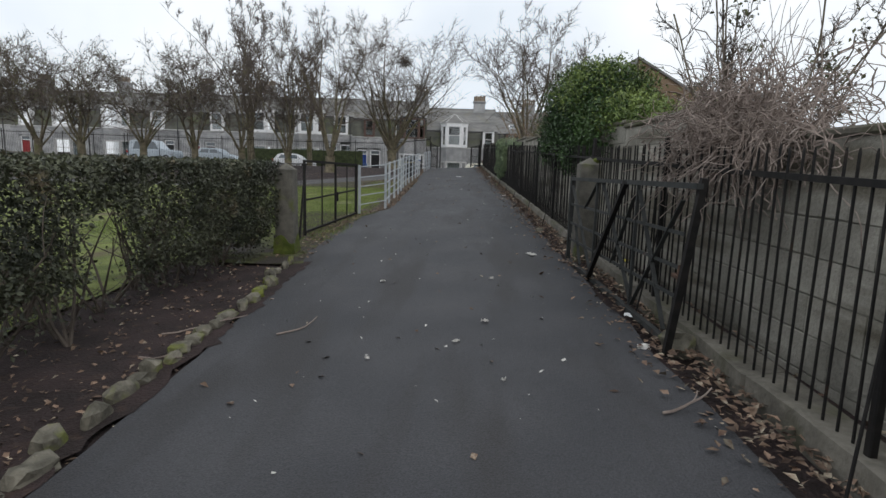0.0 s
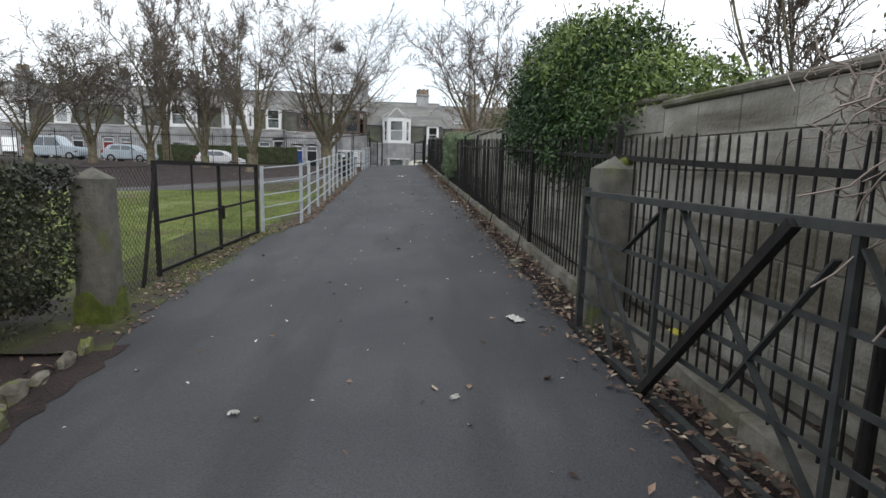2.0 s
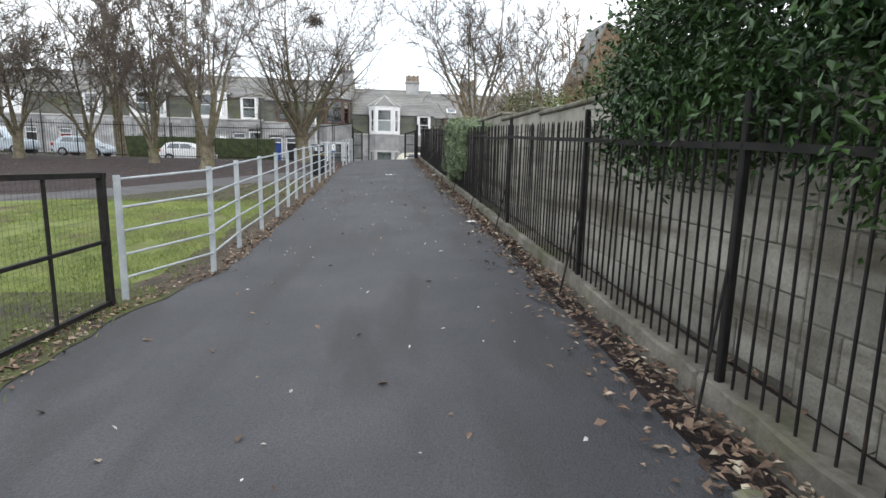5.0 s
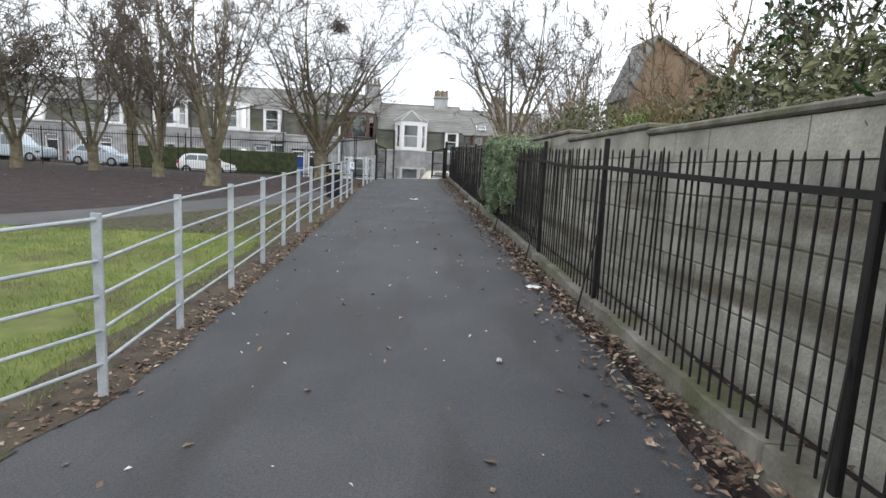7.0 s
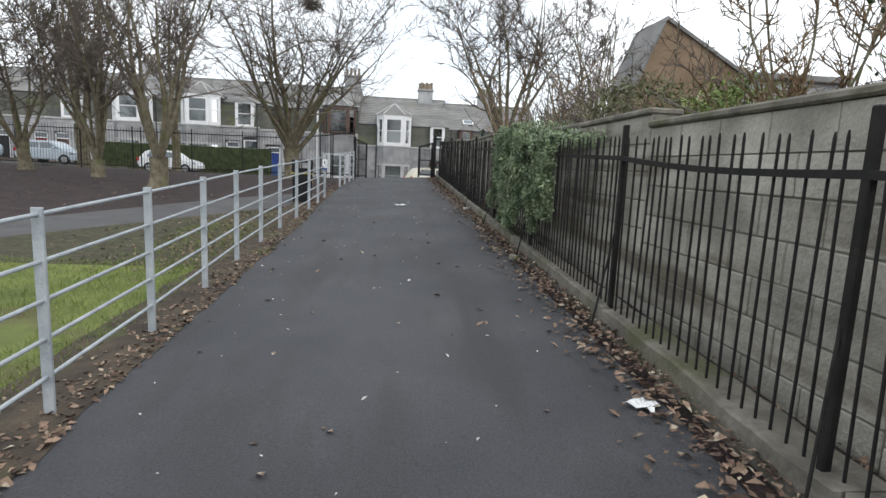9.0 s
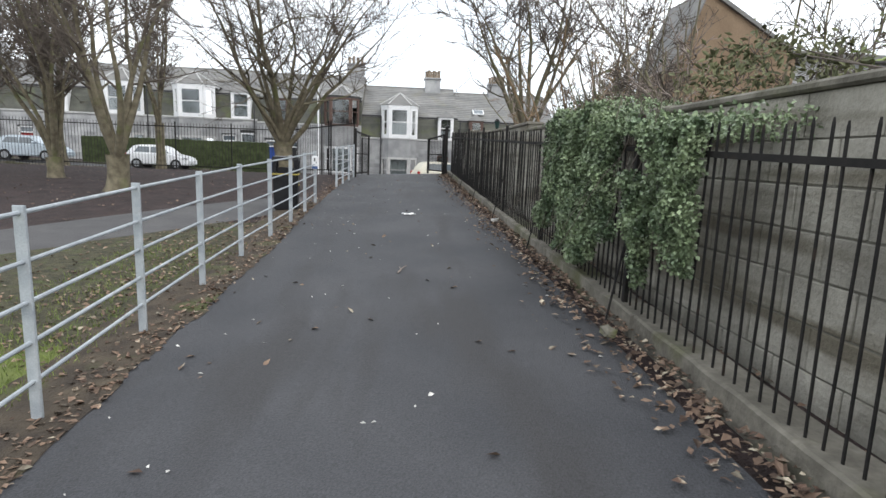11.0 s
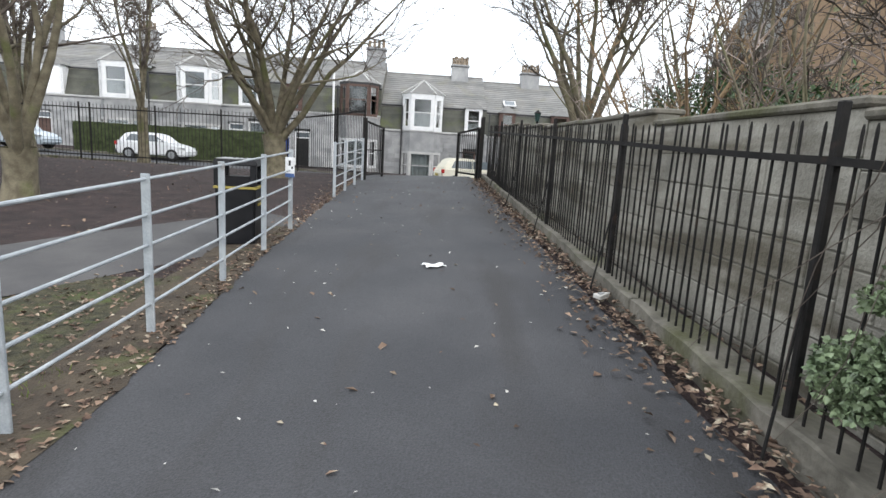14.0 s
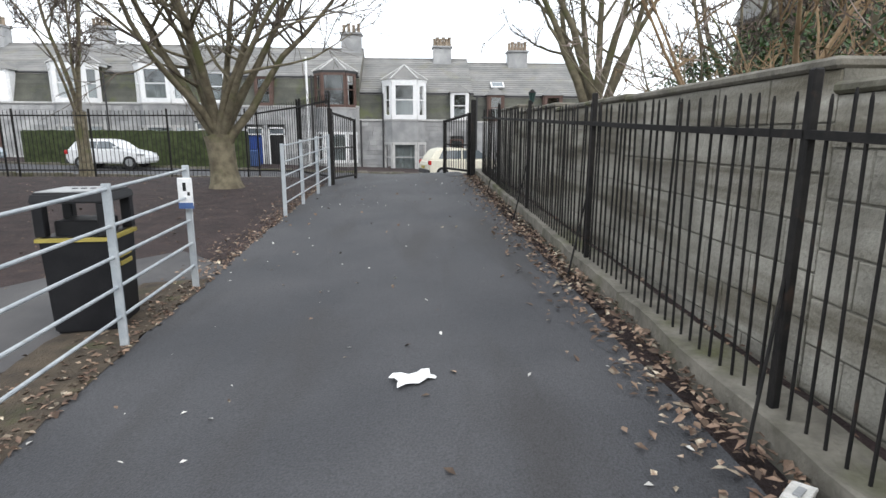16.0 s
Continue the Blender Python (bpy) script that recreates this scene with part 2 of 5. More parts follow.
def prism(bm, outline, y0, y1, axis="y"):
    """An outline of (a, z) swept along y (or x)."""
    put = (lambda a, z, s: (a, s, z)) if axis == "y" else (lambda a, z, s: (s, a, z))
    one = [bm.verts.new(put(a, z, y0)) for a, z in outline]
    two = [bm.verts.new(put(a, z, y1)) for a, z in outline]
    n = len(outline)
    for k in range(n):
        bm.faces.new((one[k], one[(k + 1) % n], two[(k + 1) % n], two[k]))
    bm.faces.new(one[::-1])
    bm.faces.new(two)
    bmesh.ops.recalc_face_normals(bm, faces=bm.faces)
    return bm


def thing(name, label, category, at=(0, 0, 0), turn=0.0, group="", kind=""):
    ob = new(name)
    ob.matrix_basis = pose(*at, 0, 0, turn)
    ob.empty_display_size = 0.2
    return tagged(ob, label, category, group, kind)


def B():
    return bmesh.new()


# ---- lie of the land ----
def smooth(a, b, v):
    k = min(1.0, max(0.0, (v - a) / (b - a)))
    return k * k * (3 - 2 * k)


def ridge(y):
    """Height of the path's middle line: a gentle climb, a crest, then a fall to the street."""
    yy = max(-8.0, min(y, 33.5))
    z = 0.0335 * yy + 0.01035 * (yy / 10) ** 2
    return z - 1.1 * smooth(35.5, 47.0, y)


def land(x, y):
    cross = 0.060 * max(-2.3, min(1.7, x)) * (1 - smooth(34, 40, y))
    street = -0.029 * max(-45.0, min(15.0, x)) * smooth(37, 46, y)
    return ridge(y) + cross + street


# ---- ground ----
def sheet(name, xs, ys, lift, mat, label, category, wobble=0.0, kind="structure"):
    verts = [(x, y, land(x, y) + lift + wobble * noise.noise((x * 1.3, y * 1.3, 0))) for y in ys for x in xs]
    n = len(xs)
    faces = [(j * n + i, j * n + i + 1, (j + 1) * n + i + 1, (j + 1) * n + i) for j in range(len(ys) - 1) for i in range(n - 1)]
    return tagged(mesh_part(name, verts, faces, mat, smooth=True), label, category, kind=kind)


def ribbon(name, left, right, ys, lift, mat, label, category, sub=10, kind="structure"):
    """A strip of ground between two edges x(y)."""
    verts, faces = [], []
    for y in ys:
        a, b = left(y), right(y)
        for k in range(sub + 1):
            x = a + (b - a) * k / sub
            verts.append((x, y, land(x, y) + lift))
    n = sub + 1
    for j in range(len(ys) - 1):
        for i in range(sub):
            faces.append((j * n + i, j * n + i + 1, (j + 1) * n + i + 1, (j + 1) * n + i))
    return tagged(mesh_part(name, verts, faces, mat, smooth=True), label, category, kind=kind)


def grow(a, b, step):
    return [a + (b - a) * k / max(1, round((b - a) / step)) for k in range(max(1, round((b - a) / step)) + 1)]


sheet("ground", [-2500, -300, -80] + grow(-40, 10, 1.0) + [20, 80, 300, 2500], [-2500, -300, -40] + grow(-10, 60, 1.0) + [80, 300, 2500], -0.035, SOIL, "bare dark brown soil with leaf litter", "ground")


def path_left(y):
    edge = -1.78 - 0.10 * smooth(3, 6, y) - 0.25 * smooth(6.0, 8.0, y) + 0.15 * smooth(9.5, 11.8, y) + 0.5 * smooth(11.6, 13.2, y)
    edge -= 0.12 * smooth(22, 26, y)
    return edge + 0.05 * noise.noise((0, y * 1.7, 3)) + 0.02 * noise.noise((0, y * 7, 3))


def path_right(y):
    return 1.42 + 0.10 * smooth(6, 14, y) + 0.05 * noise.noise((5, y * 1.3, 3)) + 0.025 * noise.noise((5, y * 6, 3))


ribbon("path", path_left, path_right, grow(-9, 36.5, 0.25), 0.0, ASPHALT, "dark grey worn asphalt footpath", "path", 14)
ribbon("grass", lambda y: -26.0, lambda y: -3.55 + 0.2 * noise.noise((2, y, 0)), grow(-8.0, 8.5, 0.5), -0.012, GRASS_SOIL, "short green park grass behind the hedge", "grass", 40)
ribbon("grass", lambda y: -26.0, lambda y: -1.9 + 0.12 * noise.noise((2, y * 2, 0)), grow(8.5, 19.0, 0.5), -0.012, GRASS_SOIL, "short green park grass", "grass", 40)
ribbon("grass", lambda y: -6.1 + 0.62 * (y - 19.0) + 0.12 * noise.noise((7, y * 2, 0)), lambda y: -1.9 + 0.1 * noise.noise((2, y * 2, 0)), grow(19.0, 24.4, 0.3), -0.012, WORN_GRASS, "worn grass strip beside the branch path", "grass", 16)


bverts, bfaces = [], []
for k in range(41):
    s = k / 40
    mid = lambda q: Vector((-26 + 24.3 * q, 18.2 + 1.0 * q + 8.8 * smooth(0.74, 1.04, q)))
    c, along = mid(s), mid(s + 0.01) - mid(s - 0.01)
    nx = Vector((-along.y, along.x)).normalized()
    for q in range(6):
        p = c + nx * ((q / 5 - 0.5) * (1.5 + 0.6 * smooth(0.8, 1, s)))
        bverts.append((p.x, p.y, land(p.x, p.y) - 0.006 - (0.016 if q in (0, 5) else 0.0)))
    if k:
        for q in range(5):
            a = (k - 1) * 6 + q
            bfaces.append((a, a + 6, a + 7, a + 1))
tagged(mesh_part("branch_path", bverts, bfaces, PAVING, smooth=True), "grey asphalt branch path joining the footpath", "path", kind="structure")
ribbon("road", lambda y: -60.0, lambda y: 40.0, grow(43.0, 52.0, 1.0), 0.012, ASPHALT, "asphalt street in front of the terrace", "road", 30)
kb = B()
for y in (42.8, 52.0):
    for k in range(50):
        x = -60 + 2 * k
        box(kb, x, y, land(x + 1, y) - 0.1, x + 1.99, y + 0.15, land(x + 1, y) + 0.12, bevel=0.01)
tagged(part("kerb", kb, CONCRETE), "granite street kerb", "kerb", kind="structure")


ribbon("verge", lambda y: -3.2, lambda y: path_left(y) + 0.16 * noise.noise((y * 2.3, 1, 1)) + 0.10, grow(6.9, 12.4, 0.15), 0.006, MOSS, "mossy leaf-strewn verge beside the mesh gate", "verge", 12)
ribbon("verge", lambda y: path_left(y) - 0.62 + 0.10 * noise.noise((y * 1.9, 6, 1)), lambda y: path_left(y) + 0.07 * noise.noise((y * 3.1, 1, 1)) + 0.02, grow(12.4, 27.0, 0.15), 0.004, MOULD, "strip of dark leaf mould along the path", "verge", 5)


ribbon("verge", lambda y: -2.05, lambda y: -1.80 + 0.10 * noise.noise((y * 2.1, 4, 1)) + 0.09 * noise.noise((y * 8.1, 4, 1)), grow(-1.0, 7.0, 0.1), 0.005, SOIL, "dark soil spilt from the bed onto the asphalt", "soil", 6)


# ---- block wall behind the railings ----
WALL_X, COURSE, SECTION = 2.22, 0.238, 2.45
rng = random.Random(4)


def wall_top(k):
    y = -5 + (k + 0.5) * SECTION
    return ridge(y) + 0.1 + 1.66 - 0.0125 * max(0.0, y - 6) + (0.05 if k % 3 == 0 else 0.0) - (0.27 if y < 5.5 else 0.0)


wall = tagged(new("wall_east"), "weathered grey concrete block garden wall with sloped coping", "wall", kind="structure")
SECTIONS = 16
wb = B()
cb = B()
for k in range(SECTIONS):
    y0, y1, zt = -5 + k * SECTION, -5 + (k + 1) * SECTION, wall_top(k)
    box(wb, WALL_X, y0, -0.6, WALL_X + 0.20, y1, zt)
    box(cb, WALL_X - 0.045, y0 - 0.01, zt, WALL_X + 0.255, y1 + 0.01, zt + 0.055, bevel=0.015)
part("wall_core", wb, MORTAR, wall)
part("coping", cb, CONCRETE, wall, "rough concrete coping")

# ---- street end of the wall, plain walls that close the place ----
box_back = B()
box(box_back, -14, -9.3, -1, 6, -9.0, 2.0)
tagged(part("wall_south", box_back, BLOCK), "plain grey wall closing the path", "wall", kind="structure")

kerb_bm = B()
for k in range(18):
    y0 = -6 + k * 2.25
    box(kerb_bm, 1.70 + rng.uniform(-0.012, 0.012), y0, ridge(y0) - 0.2, 1.93, y0 + 2.243, ridge(y0) + 0.235, bevel=0.018)
bmesh.ops.subdivide_edges(kerb_bm, edges=[e for e in kerb_bm.edges if e.calc_length() > 1.5], cuts=14)
for v in kerb_bm.verts:
    v.co.x += 0.014 * noise.noise(v.co * 4.1) if v.co.x < 1.75 else 0.0
    if v.co.z > ridge(v.co.y) + 0.1:
        v.co.z = ridge(v.co.y) + 0.225 + 0.02 * noise.noise(v.co * 3.3) - (0.012 if v.co.x < 1.71 else 0)
tagged(part("kerb", kerb_bm, CONCRETE), "crumbling concrete plinth under the railings", "kerb", kind="structure")


# ---- iron railings ----
BAR = None


def iron_railing(y0, L):
    """One panel: its post, stay, top rail and each bar."""
    global BAR
    t = thing("iron_railing", "black iron railing panel with spiked bars on a concrete plinth", "fence", (FENCE_X, y0, ridge(y0) + 0.215), group="railings beside the path")
    sl = (ridge(y0 + L) - ridge(y0)) / L
    part("post", box(B(), -0.020, -0.020, -0.02, 0.020, 0.020, 1.36, bevel=0.006), IRON, t)
    part("back_stay", rod(B(), (0, 0.02, 0.62), (-0.20, -0.16, -0.12), 0.008, n=6), IRON, t)
    r = random.Random(int(y0 * 10))
    sag = 0.03 if 12 < y0 < 15 else 0.006
    for name, z, w, h in (("top_rail", 1.12, 0.042, 0.034),):
        vs, fs = [], []
        for k in range(7):
            x, y, zz = r.uniform(-0.006, 0.006), L * k / 6, z + sl * L * k / 6 - sag * math.sin(math.pi * k / 6)
            vs += [(x - w / 2, y, zz - h / 2), (x + w / 2, y, zz - h / 2), (x + w / 2, y, zz + h / 2), (x - w / 2, y, zz + h / 2)]
            if k:
                i = 4 * k
                fs += [(i - 4 + q, i - 4 + (q + 1) % 4, i + (q + 1) % 4, i + q) for q in range(4)]
        mesh_part(name, vs, fs, IRON, t)
    n = round(L / 0.099)
    for k in range(1, n):
        y = L * k / n
        if BAR is None:
            bm = rod(B(), (0, 0, -0.01), (0, 0, 1.25), 0.0076, n=6)
            rod(bm, (0, 0, 1.25), (0, 0, 1.275), 0.0076, 0.004, 6)
            o = part("bar", bm, IRON, t)
            BAR = o.data
        else:
            o = new("bar", BAR)
            o.parent = t
        bend = 2.2 if 12.8 < y0 + y < 14.4 else 0.8
        o.matrix_basis = pose(0, y, sl * y + r.uniform(-0.012, 0.012), r.uniform(-bend, bend), r.uniform(-0.9, 0.9), 0)
    return t


FENCE_X = 1.77
POSTS_Y = [-2.8, -0.3, 2.15, 4.65, 7.02, 9.64, 11.65, 14.4, 16.52, 19.05, 21.55, 23.97, 26.45, 28.9, 31.3, 33.4]
for y0, y1 in zip(POSTS_Y, POSTS_Y[1:]):
    iron_railing(y0, y1 - y0)


# ---- gateposts ----
def stone_post(at, h, w, label, foot):
    t = B()
    r = bmesh.ops.create_cube(t, size=1)
    for v in r["verts"]:
        v.co = Vector((v.co.x * w, v.co.y * w, (v.co.z + 0.5) * h))
    bmesh.ops.subdivide_edges(t, edges=t.edges, cuts=5, use_grid_fill=True)
    for v in t.verts:
        q = max(abs(v.co.x), abs(v.co.y)) / (w / 2)
        if v.co.z > h - 0.01:
            v.co.z += 0.09 * (1 - q)
        k = 1 - 0.06 * v.co.z / h
        v.co.x, v.co.y = v.co.x * k, v.co.y * k
        if abs(abs(v.co.x) - abs(v.co.y)) < 0.02:
            v.co.x, v.co.y = v.co.x * 0.95, v.co.y * 0.95
        v.co += noise.noise_vector(v.co * 6) * 0.007
    post = thing("gatepost", label, "gatepost", at)
    part("shaft", t, POST_STONE, post)
    m = B()
    if foot:
        box(m, -w / 2 - 0.012, -w / 2 - 0.012, 0.0, w / 2 + 0.012, w / 2 + 0.012, 0.34)
        bmesh.ops.subdivide_edges(m, edges=m.edges, cuts=7, use_grid_fill=True)
        for v in m.verts:
            k = 1.04 - 0.16 * max(0.0, v.co.z / 0.34 - 0.35) + 0.05 * noise.noise(v.co * 9)
            v.co.x, v.co.y = v.co.x * k, v.co.y * k
            v.co.z *= 1 + 0.45 * noise.noise((v.co.x * 6, v.co.y * 6, 2))
    else:
        bmesh.ops.create_icosphere(m, subdivisions=3, radius=1)
        for v in m.verts:
            k = 1 + 0.25 * noise.noise(v.co * 2.5)
            v.co = Vector((v.co.x * 0.05 * k + 0.075, v.co.y * 0.065 * k - 0.04, h + 0.05 + v.co.z * 0.035 * k))
    part("moss", m, BRIGHT_MOSS, post, "cushion of green moss")
    return post


stone_post((-2.33, 7.68, land(-2.33, 7.68) - 0.12), 1.30, 0.27, "squat weathered stone gatepost with pyramid top and mossy foot", True)
stone_post((1.69, 6.90, land(1.69, 6.90) - 0.05), 1.20, 0.28, "grey stone gatepost with a mossy domed cap against the railings", False)


# ---- open park gate folded back along the railings ----
def park_gate():
    t = thing("park_gate", "wide dark metal field gate with cross braces, open against the railings", "gate", (1.54, 3.35, 0.30))
    L, z0, z1 = 3.50, 0.02, 1.03
    e = lambda y, z: (-0.055 * (y / L), y, z)
    part("top_rail", beam(B(), e(0.1, z1 + 0.02), e(L, z1 - 0.02), 0.042, 0.038), GATE_IRON, t)
    part("bottom_rail", beam(B(), e(0.35, z0 - 0.06), e(L, z0 - 0.02), 0.045, 0.042), GATE_IRON, t)
    for z in (0.27, 0.47, 0.70):
        part("bar", beam(B(), e(0.25, z + 0.03), e(L, z), 0.010, 0.026), GATE_IRON, t)
    part("hanging_stile", beam(B(), (0.03, 0.12, 1.10), (-0.06, 0.24, -0.10), 0.046, 0.042, (0, 1, 0)), IRON, t, "bent black hanging stile")
    part("closing_stile", beam(B(), e(L, z0 - 0.08), e(L, z1 + 0.02), 0.045, 0.045, (0, 1, 0)), GATE_IRON, t)
    for a, b in (((3.47, z1 - 0.1), (2.42, z0)), ((2.36, z1 - 0.03), (2.82, 0.70)), ((2.22, z1), (1.18, z0 + 0.05)), ((0.32, z1 - 0.08), (1.15, z0)), ((0.45, z0), (1.15, z1 - 0.05)), ((1.25, z1 - 0.1), (1.75, 0.27)), ((2.9, z0 + 0.02), (3.2, 0.47))):
        part("brace", beam(B(), e(*a), e(*b), 0.010, 0.032, (1, 0, 0)), GATE_IRON, t)
    part("strut", beam(B(), (-0.05, 1.42, z1), (-0.08, 2.38, z0 - 0.03), 0.042, 0.042, (1, 0, 0)), IRON, t, "heavy black strut")
    for y in (1.18, 2.38):
        part("upright", beam(B(), e(y, z0), e(y, z1), 0.026, 0.026, (0, 1, 0)), GATE_IRON, t)
    part("latch", box(B(), -0.02, 0.22, 0.42, 0.02, 0.38, 0.45, bevel=0.005), RUST, t, "rusted latch plate")
    part("latch", box(B(), -0.015, 0.26, 0.32, 0.015, 0.29, 0.52, bevel=0.005), RUST, t, "rusted latch plate")
    return t


park_gate()


# ---- rough rocks ----
def rock(name, at, size, seed, mat, label, category="stone", group="", kind="", turn=0.0):
    bm = B()
    bmesh.ops.create_icosphere(bm, subdivisions=2, radius=1)
    for v in bm.verts:
        c = v.co.copy()
        m = max(abs(c.x), abs(c.y), abs(c.z))
        v.co = c.lerp(c / m * 0.8, 0.75)
        v.co += noise.noise_vector(c * 1.6 + Vector((seed * 7.3, 0, 0))) * 0.36
        v.co = Vector((v.co.x * size[0], v.co.y * size[1], v.co.z * size[2]))
    ob = part(name, bm, mat)
    ob.matrix_basis = pose(*at, 0, 0, turn)
    return tagged(ob, label, category, group, kind)


rg = random.Random(11)
y = 0.9
k = 0
while y < 6.9:
    ln = rg.uniform(0.09, 0.17)
    x = -1.95 + 0.05 * rg.uniform(-1, 1) - 0.15 * smooth(5.4, 6.6, y)
    rock("edging_stone", (x, y + ln, land(x, y) + 0.02), (rg.uniform(0.045, 0.085), ln * rg.uniform(0.7, 0.95), rg.uniform(0.045, 0.11)), k + 1, STONE,
         "rough mossy stone edging the flower bed", group="edging stones of the bed", turn=rg.uniform(-18, 18))
    y += ln * 1.75
    k += 1
rock("broken_footing", (1.60, 3.70, 0.24), (0.12, 0.12, 0.12), 40, STONE, "broken mossy concrete footing of the gate")
rock("rubble", (1.38, 3.72, 0.21), (0.05, 0.04, 0.03), 41, PALE, "pale broken stone lump beside the footing")
rock("rubble", (1.44, 8.9, 0.42), (0.07, 0.06, 0.05), 42, STONE, "grey stone lump among dead leaves")
rock("rubble", (1.46, 18.55, 0.83), (0.05, 0.07, 0.04), 43, STONE, "grey stone lump among dead leaves")


# ---- grey estate railing on the park side ----
RAIL_X = -1.66


def rail_z(x, y):
    return land(x, y)


def estate_railing(ys, xs, label):
    t = thing("park_railing", label, "fence")
    pts = [Vector((x, y, rail_z(x, y))) for x, y in zip(xs, ys)]
    for p in pts:
        part("post", box(B(), p.x - 0.028, p.y - 0.009, p.z - 0.25, p.x + 0.028, p.y + 0.009, p.z + 1.07, bevel=0.003), GALV, t)
    for h in (1.035, 0.80, 0.60, 0.40, 0.20):
        u = Vector((0, 0, h))
        for a, b in zip(pts, pts[1:]):
            part("rail", rod(B(), a + u, b + u, 0.0115, n=8), GALV, t)
    return t


ys = [12.1, 12.98] + [14.18 + 1.257 * k for k in range(11)]
xs = [-2.05, -1.58] + [RAIL_X + 0.03 * math.cos((y - 14.6) * 0.55) - 0.05 * smooth(17, 20, y) + 0.05 * smooth(21.5, 24, y) for y in ys[2:]]
estate_railing(ys, xs, "pale grey painted five-bar park railing beside the path")
estate_railing([30.15, 31.3, 32.5, 33.7], [-1.58, -1.53, -1.47, -1.42], "short pale grey five-bar railing by the park gate")


# ---- black mesh gate and chain-link ----
def mesh_gate():
    a, b = Vector((-2.47, 9.15, land(-2.47, 9.1))), Vector((-2.09, 11.98, land(-2.09, 12)))
    t = thing("mesh_gate", "black framed double gate with fine wire mesh, closed", "gate", a)
    d = b - a
    at = lambda s, h: Vector((d.x * s, d.y * s, d.z * s + h))
    for s, w in ((0, 0.042), (0.53, 0.038), (0.985, 0.052)):
        part("post", beam(B(), at(s, -0.12), at(s, 1.27 - 0.17 * s), w, w, (0, 1, 0)), IRON, t)
    for h, drop, w in ((1.25, 0.17, 0.04), (0.60, 0.05, 0.028), (0.06, 0.02, 0.035)):
        part("frame_bar", beam(B(), at(0, h), at(1, h - drop), w, w), IRON, t)
    for s in (0.28, 0.77):
        part("upright", beam(B(), at(s, 0.06), at(s, 1.25 - 0.17 * s), 0.02, 0.022, (0, 1, 0)), IRON, t)
    part("latch", beam(B(), at(0.56, 0.42), at(0.56, 0.6), 0.05, 0.04, (0, 1, 0)), IRON, t)
    vs, fs = [], []
    for k in range(1, 58):
        wire(vs, fs, at(k / 58, 0.06), at(k / 58, 1.25 - 0.17 * k / 58), 0.0008)
    for k in range(1, 24):
        wire(vs, fs, at(0, 0.06 + k * 0.05), at(1, 0.05 + k * 0.046), 0.0008)
    tagged(mesh_part("wire_mesh", vs, fs, IRON, t, "fine black welded wire mesh"), kind="stuff")
    return t


def wire(vs, fs, a, b, r):
    d = (b - a).normalized()
    s = d.orthogonal().normalized()
    u = d.cross(s)
    i = len(vs)
    for p in (a, b):
        for q in range(3):
            vs.append(p + (s * math.cos(q * 2.0944) + u * math.sin(q * 2.0944)) * r)
    for q in range(3):
        fs.append((i + q, i + (q + 1) % 3, i + 3 + (q + 1) % 3, i + 3 + q))


mesh_gate()
cl = thing("chain_link_fence", "short sagging chain-link panel between gatepost and gate", "fence", (-2.45, 7.65, land(-2.45, 7.65)))
vs, fs = [], []
for k in range(-19, 30):
    for s in (1, -1):
        p, q = Vector((0, k * 0.07, 0.0)), Vector((0, k * 0.07 + 1.26 * s, 1.26))
        if s < 0:
            p, q = Vector((0, k * 0.07 + 0.7, 0.0)), Vector((0, k * 0.07 + 0.7 - 1.26, 1.26))
        lo, hi = (0.0 - p.y) / (q.y - p.y), (1.45 - p.y) / (q.y - p.y)
        lo, hi = max(0, min(lo, hi)), min(1, max(lo, hi))
        if hi > lo:
            wire(vs, fs, p.lerp(q, lo), p.lerp(q, hi), 0.002)
tagged(mesh_part("chain_link", vs, fs, IRON, cl), kind="stuff")
part("top_wire", rod(B(), (0, 0, 1.26), (0, 1.45, 1.26), 0.004, n=6), IRON, cl)
part("stay", beam(B(), (0.02, 1.0, 0.0), (0.02, 1.42, 1.24), 0.03, 0.03, (1, 0, 0)), IRON, cl)


# ---- street fence and end gates ----
def spiked_fence(points, step, h, label):
    t = thing("street_fence", label, "fence")
    vs, fs = [], []
    rails = [B(), B()]
    for (x0, y0), (x1, y1) in zip(points, points[1:]):
        n = max(1, round(math.hypot(x1 - x0, y1 - y0) / step))
        for k in range(n):
            x, y = x0 + (x1 - x0) * k / n, y0 + (y1 - y0) * k / n
            z = fence_base(x, y)
            wire(vs, fs, Vector((x, y, z)), Vector((x, y, z + h)), 0.010)
            if k % 18 == 0:
                part("post", box(B(), x - 0.022, y - 0.022, z - 0.3, x + 0.022, y + 0.022, z + h + 0.05), IRON, t)
        for bm, q in zip(rails, (0.18, h - 0.15)):
            beam(bm, (x0, y0, fence_base(x0, y0) + q), (x1, y1, fence_base(x1, y1) + q), 0.04, 0.04)
    for bm in rails:
        part("rail", bm, IRON, t)
    tagged(mesh_part("barwork", vs, fs, IRON, t), kind="stuff")


def fence_base(x, y):
    return land(x, y) - 0.02


spiked_fence([(-1.45, 34.25), (-2.6, 36.6), (-4.6, 39.0), (-12, 39.6), (-24, 40.2), (-44, 41.0)], 0.13, 1.95, "tall black iron street railings behind the trees")


